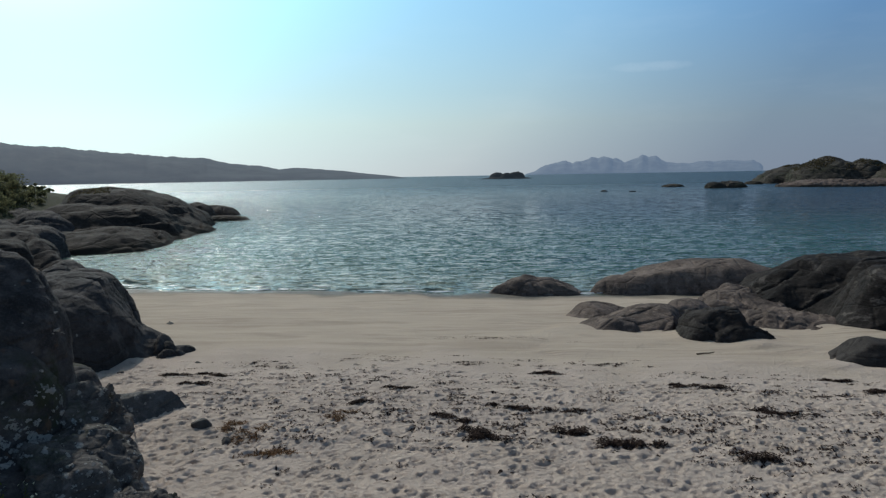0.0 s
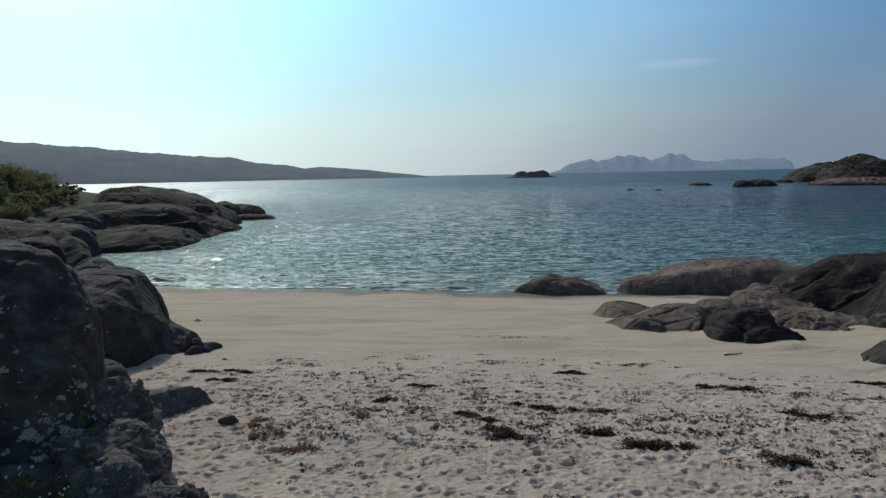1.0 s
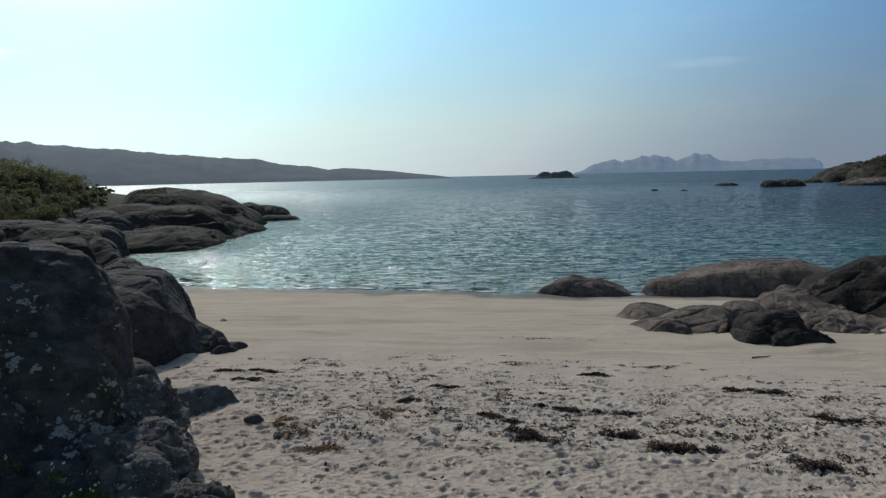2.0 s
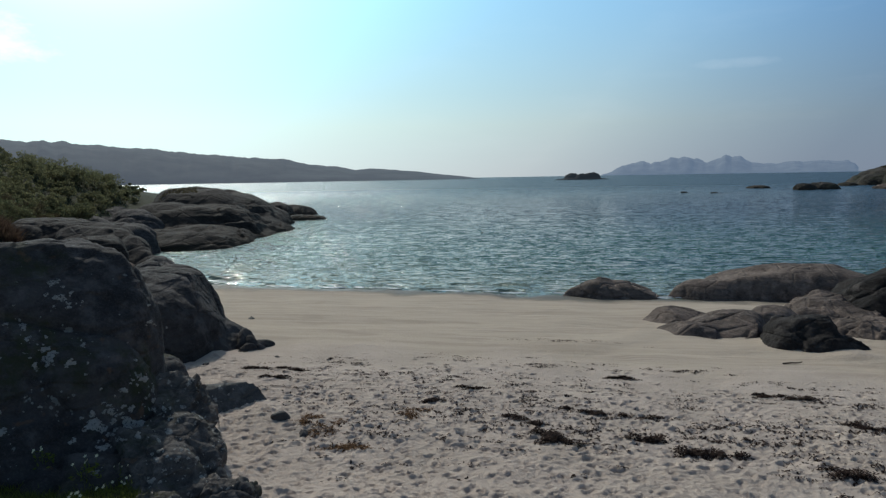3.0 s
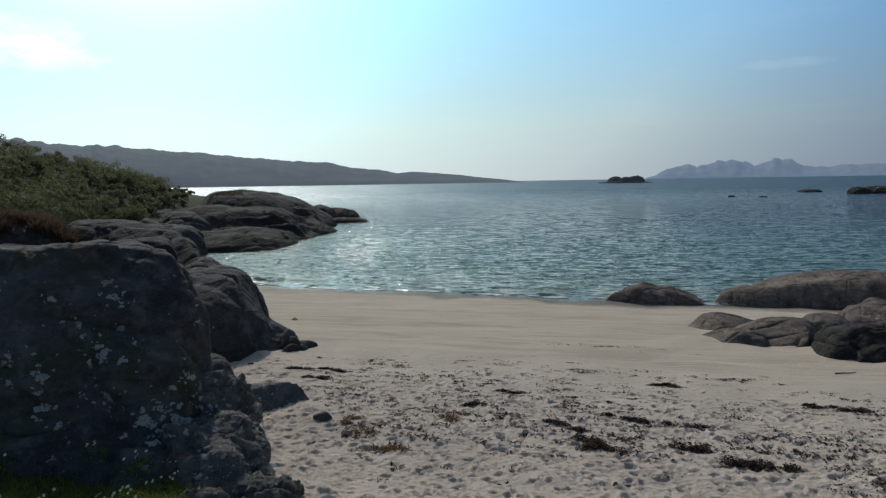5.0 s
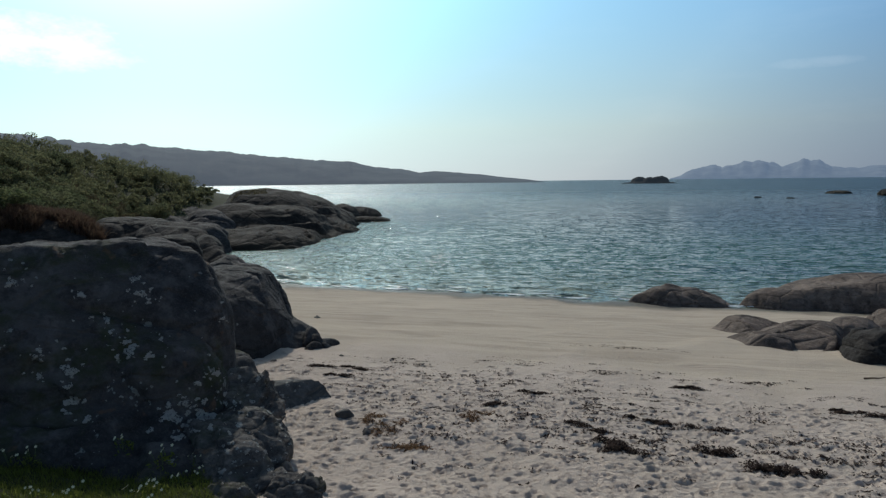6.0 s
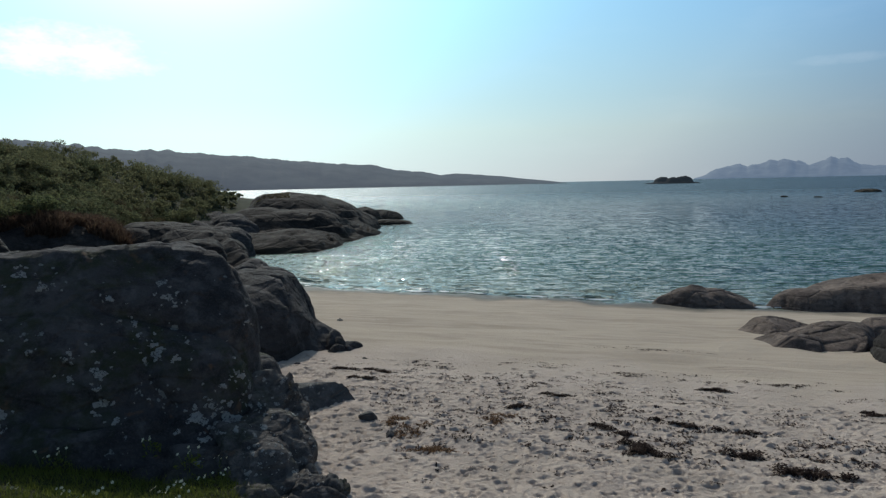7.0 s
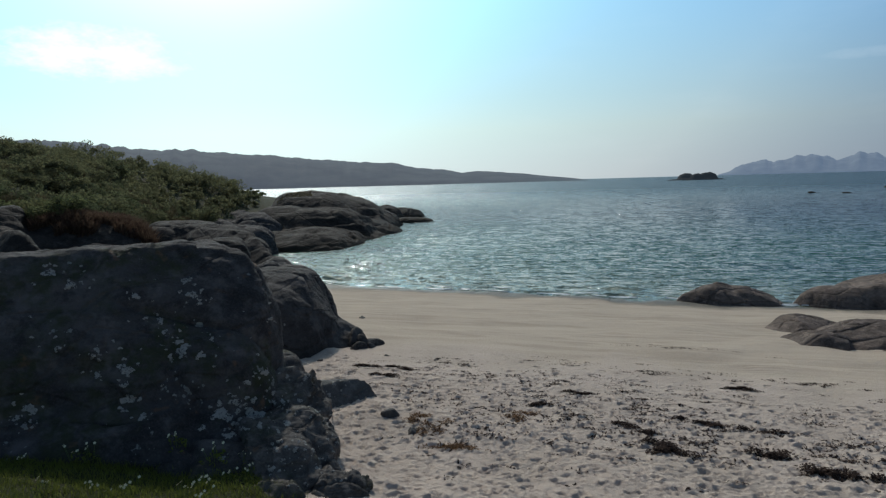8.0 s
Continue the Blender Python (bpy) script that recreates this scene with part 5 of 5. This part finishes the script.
# ---------------------------------------------------------------- heather and brush on the ledge
def on_top(ob, x, y):
    """Height of a rock's upper side at a place, or None."""
    hit, place, normal, face = ob.ray_cast(Vector((x, y, 30)), Vector((0, 0, -1)))
    return place.z if hit else None


bpy.context.view_layer.update()
ledge = next(o for o in scene.objects if o.get("label", "").startswith("dark rock ledge topped"))
ledge_rng = np.random.default_rng(91)
heath = []
while len(heath) < 2200:
    az, d = radians(ledge_rng.uniform(-47, -37.0)), ledge_rng.uniform(20.6, 25.8)
    x, y = d * math.sin(az), d * math.cos(az)
    top = on_top(ledge, x, y)
    if top is not None and top > 2.3 and math.sin(3.1 * x + 0.4) * math.sin(2.7 * y + 1.0) + 0.5 * math.sin(7.3 * x - 5.1 * y) > -0.15:
        heath.append((x, y, top - 0.03))
tagged(new("heather", mesh_from("heather", *tufts(ledge_rng, heath, 0.30, 0.016, 9), HEATHER, False)), "reddish-brown heather along the top of the ledge", "heather", kind="stuff")
brush = shrub(160, "fresh green bush on top of the rock ledge", BRIGHT_LEAF)
for n in range(26):
    az, d = radians(ledge_rng.uniform(-53, -44.4)), ledge_rng.uniform(21.4, 25.0)
    x, y = d * math.sin(az), d * math.cos(az)
    top = on_top(ledge, x, y)
    ob = brush if n == 0 else copy_thing(brush, Matrix())
    k = ledge_rng.uniform(0.55, 0.9)
    ob.matrix_basis = pose(x, y, max(ground_at(x, y), top or 0) - 0.05, 0, 0, ledge_rng.uniform(0, 360)) @ Matrix.Diagonal((k, k, k * 0.8, 1))


# ---------------------------------------------------------------- turf on the headlands
def crown_growth(host, name, mat, label, seed, count, az0, az1, d0, d1, low, height, width, patchy):
    """Tufts on the flatter upper parts of a headland, in patches."""
    r = np.random.default_rng(seed)
    places, tries = [], 0
    while len(places) < count and tries < 40 * count:
        tries += 1
        az, d = radians(r.uniform(az0, az1)), r.uniform(d0, d1)
        x, y = d * math.sin(az), d * math.cos(az)
        hit, place, normal, face = host.ray_cast(Vector((x, y, 40)), Vector((0, 0, -1)))
        if hit and place.z > low and normal.z > 0.75 and math.sin(patchy * x + 1.0) * math.sin(patchy * y) + 0.4 * math.sin(2.7 * patchy * (x - y)) > -0.1:
            places.append((x, y, place.z - 0.05))
    part(name, mesh_from(name, *tufts(r, places, height, width, 7), mat, False), host, label)["kind"] = "stuff"


crown_growth(left_headland, "turf", BRONZE, "dull green turf on the crest", 401, 1600, -31.5, -26.2, 55, 72, 2.5, 0.09, 0.04, 0.5)
crown_growth(right_headland, "heath", BRONZE, "brown-green heath on the crest", 402, 2200, 26.0, 42.0, 185, 245, 3.4, 0.32, 0.12, 0.22)


# ---------------------------------------------------------------- sea campion by the outcrop
def campion(seed):
    """A cushion of thin stems, each with a small five-petalled white flower."""
    r = np.random.default_rng(seed)
    root = tagged(new("sea_campion"), "cluster of small white flowers on thin green stems", "flower", "flowers by the outcrop")
    stems, heads = [], []
    for n in range(5):
        a, lean = r.uniform(0, 2 * math.pi), r.uniform(0.0, 0.10)
        tip = Vector((lean * math.cos(a), lean * math.sin(a), r.uniform(0.07, 0.15)))
        stems.append(rod((0.02 * math.cos(a), 0.02 * math.sin(a), -0.03), tip, 0.0022, 0.0015, 4, 2, 0.004, r))
        face = Vector((r.normal(0, 0.4), -0.8 + r.normal(0, 0.3), 0.7)).normalized()
        u = face.orthogonal().normalized()
        w = face.cross(u)
        vs, fs = [tuple(tip)], []
        for k in range(10):
            q = 2 * math.pi * k / 10
            rad = 0.012 if k % 2 == 0 else 0.0075
            vs.append(tuple(tip + (u * math.cos(q) + w * math.sin(q)) * rad + face * (0.004 if k % 2 == 0 else 0.001)))
            fs.append((0, 1 + k, 1 + (k + 1) % 10))
        heads.append((vs, fs))
    for piece in stems:
        part("stem", mesh_from("stem", *piece, STEM), root)
    for piece in heads:
        part("flower", mesh_from("flower", *piece, PETAL, False), root, "small white five-petalled flower")
    part("leaves", mesh_from("leaves", *leaf_cloud(r, (0, 0, 0.02), 0.09, 90, 0.014), BLADE, False), root)
    return root


outcrop = next(o for o in scene.objects if o.get("label", "").startswith("big dark outcrop"))
flower_kinds = [campion(300 + n) for n in range(3)]
flower_rng = np.random.default_rng(17)
bpy.context.view_layer.update()
# bearing, dip below the level and number of cushions
FLOWERS = [(-38.4, -19.7, 1), (-43.8, -19.6, 2), (-45.5, -19.6, 1), (-48.9, -19.0, 1), (-33.8, -21.9, 2), (-32.9, -22.9, 1), (-34.5, -23.0, 1), (-35.5, -21.4, 1), (-36.8, -23.4, 3), (-38.3, -23.2, 2), (-44.5, -22.1, 1), (-37.0, -24.0, 2), (-48.0, -21.4, 1), (-43.6, -22.7, 1), (-42.2, -22.7, 1)]
placed = 0
for az, el, count in FLOWERS:
    for c in range(max(1, count - 1)):
        a, e = radians(az + flower_rng.normal(0, 0.5) * (count > 1)), radians(el + flower_rng.normal(0, 0.35) * (count > 1))
        way = Vector((math.sin(a) * math.cos(e), math.cos(a) * math.cos(e), math.sin(e)))
        eye = Vector((0, 0, EYE))
        d = 3.0
        while d < 12 and (eye + way * d).z > ground_at((eye + way * d).x, (eye + way * d).y):
            d += 0.02
        hit, place, normal, face = outcrop.ray_cast(eye, way)
        spot = eye + way * d
        if hit and (place - eye).length < d:
            spot = place
        ob = flower_kinds[placed] if placed < 3 else copy_thing(flower_kinds[placed % 3], Matrix())
        k = flower_rng.uniform(0.9, 1.45)
        ob.matrix_basis = pose(spot.x, spot.y, spot.z - 0.04, 0, 0, flower_rng.uniform(-60, 60)) @ Matrix.Diagonal((k, k, k, 1))
        placed += 1


# ---------------------------------------------------------------- lichen crusts on the near rocks
def lichen_patch(r, az, el, half):
    """A thin scalloped crust that follows the rock under it."""
    eye, graph = Vector((0, 0, EYE)), bpy.context.evaluated_depsgraph_get()
    vs, fs, rings, around = [], [], 3, 22
    lobes = [r.uniform(0, 2 * math.pi) for k in range(3)]
    host = None
    for i in range(rings + 1):
        for k in range(around if i else 1):
            q = 2 * math.pi * k / around
            edge = half * (1 + 0.28 * math.sin(2 * q + lobes[0]) + 0.2 * math.sin(3 * q + lobes[1]) + 0.16 * math.sin(7 * q + lobes[2])) * i / rings
            a, e = radians(az + edge * math.cos(q) / math.cos(radians(el))), radians(el + 0.85 * edge * math.sin(q))
            way = Vector((math.sin(a) * math.cos(e), math.cos(a) * math.cos(e), math.sin(e)))
            hit, place, normal, face, ob, mat = scene.ray_cast(graph, eye, way)
            if not hit:
                return
            if i == 0:
                host = ob
            thick = 0.006 if i < rings else -0.002
            vs.append(tuple(place + normal * thick))
    if host.name.split(".")[0] not in ("rock_outcrop", "boulder"):
        return
    for k in range(around):
        n = (k + 1) % around
        fs.append((0, 1 + k, 1 + n))
        for i in range(1, rings):
            p, o = 1 + (i - 1) * around, 1 + i * around
            fs.append((p + k, o + k, o + n, p + n))
    part("lichen_patch", mesh_from("lichen_patch", vs, fs, LICHEN_CRUST), host, "pale grey crusty lichen patch")


lichen_rng = np.random.default_rng(61)
for az, el, half in LICHEN:
    lichen_patch(lichen_rng, az, el, half)
    for k in range(int(2 + 9 * half)):
        far_ = abs(lichen_rng.normal(0, 1.0)) + 0.9
        q = lichen_rng.uniform(0, 2 * math.pi)
        lichen_patch(lichen_rng, az + far_ * half * math.cos(q) * 1.3, el + far_ * half * math.sin(q), min(0.3, half * lichen_rng.uniform(0.15, 0.45)))
for n in range(30):
    lichen_patch(lichen_rng, lichen_rng.uniform(-48, -28), lichen_rng.uniform(-18, -8), lichen_rng.uniform(0.06, 0.15))
for n in range(130):
    lichen_patch(lichen_rng, lichen_rng.uniform(-31.5, -24.0), lichen_rng.uniform(-24.5, -15.5), 0.05 + 0.22 * lichen_rng.random() ** 3)
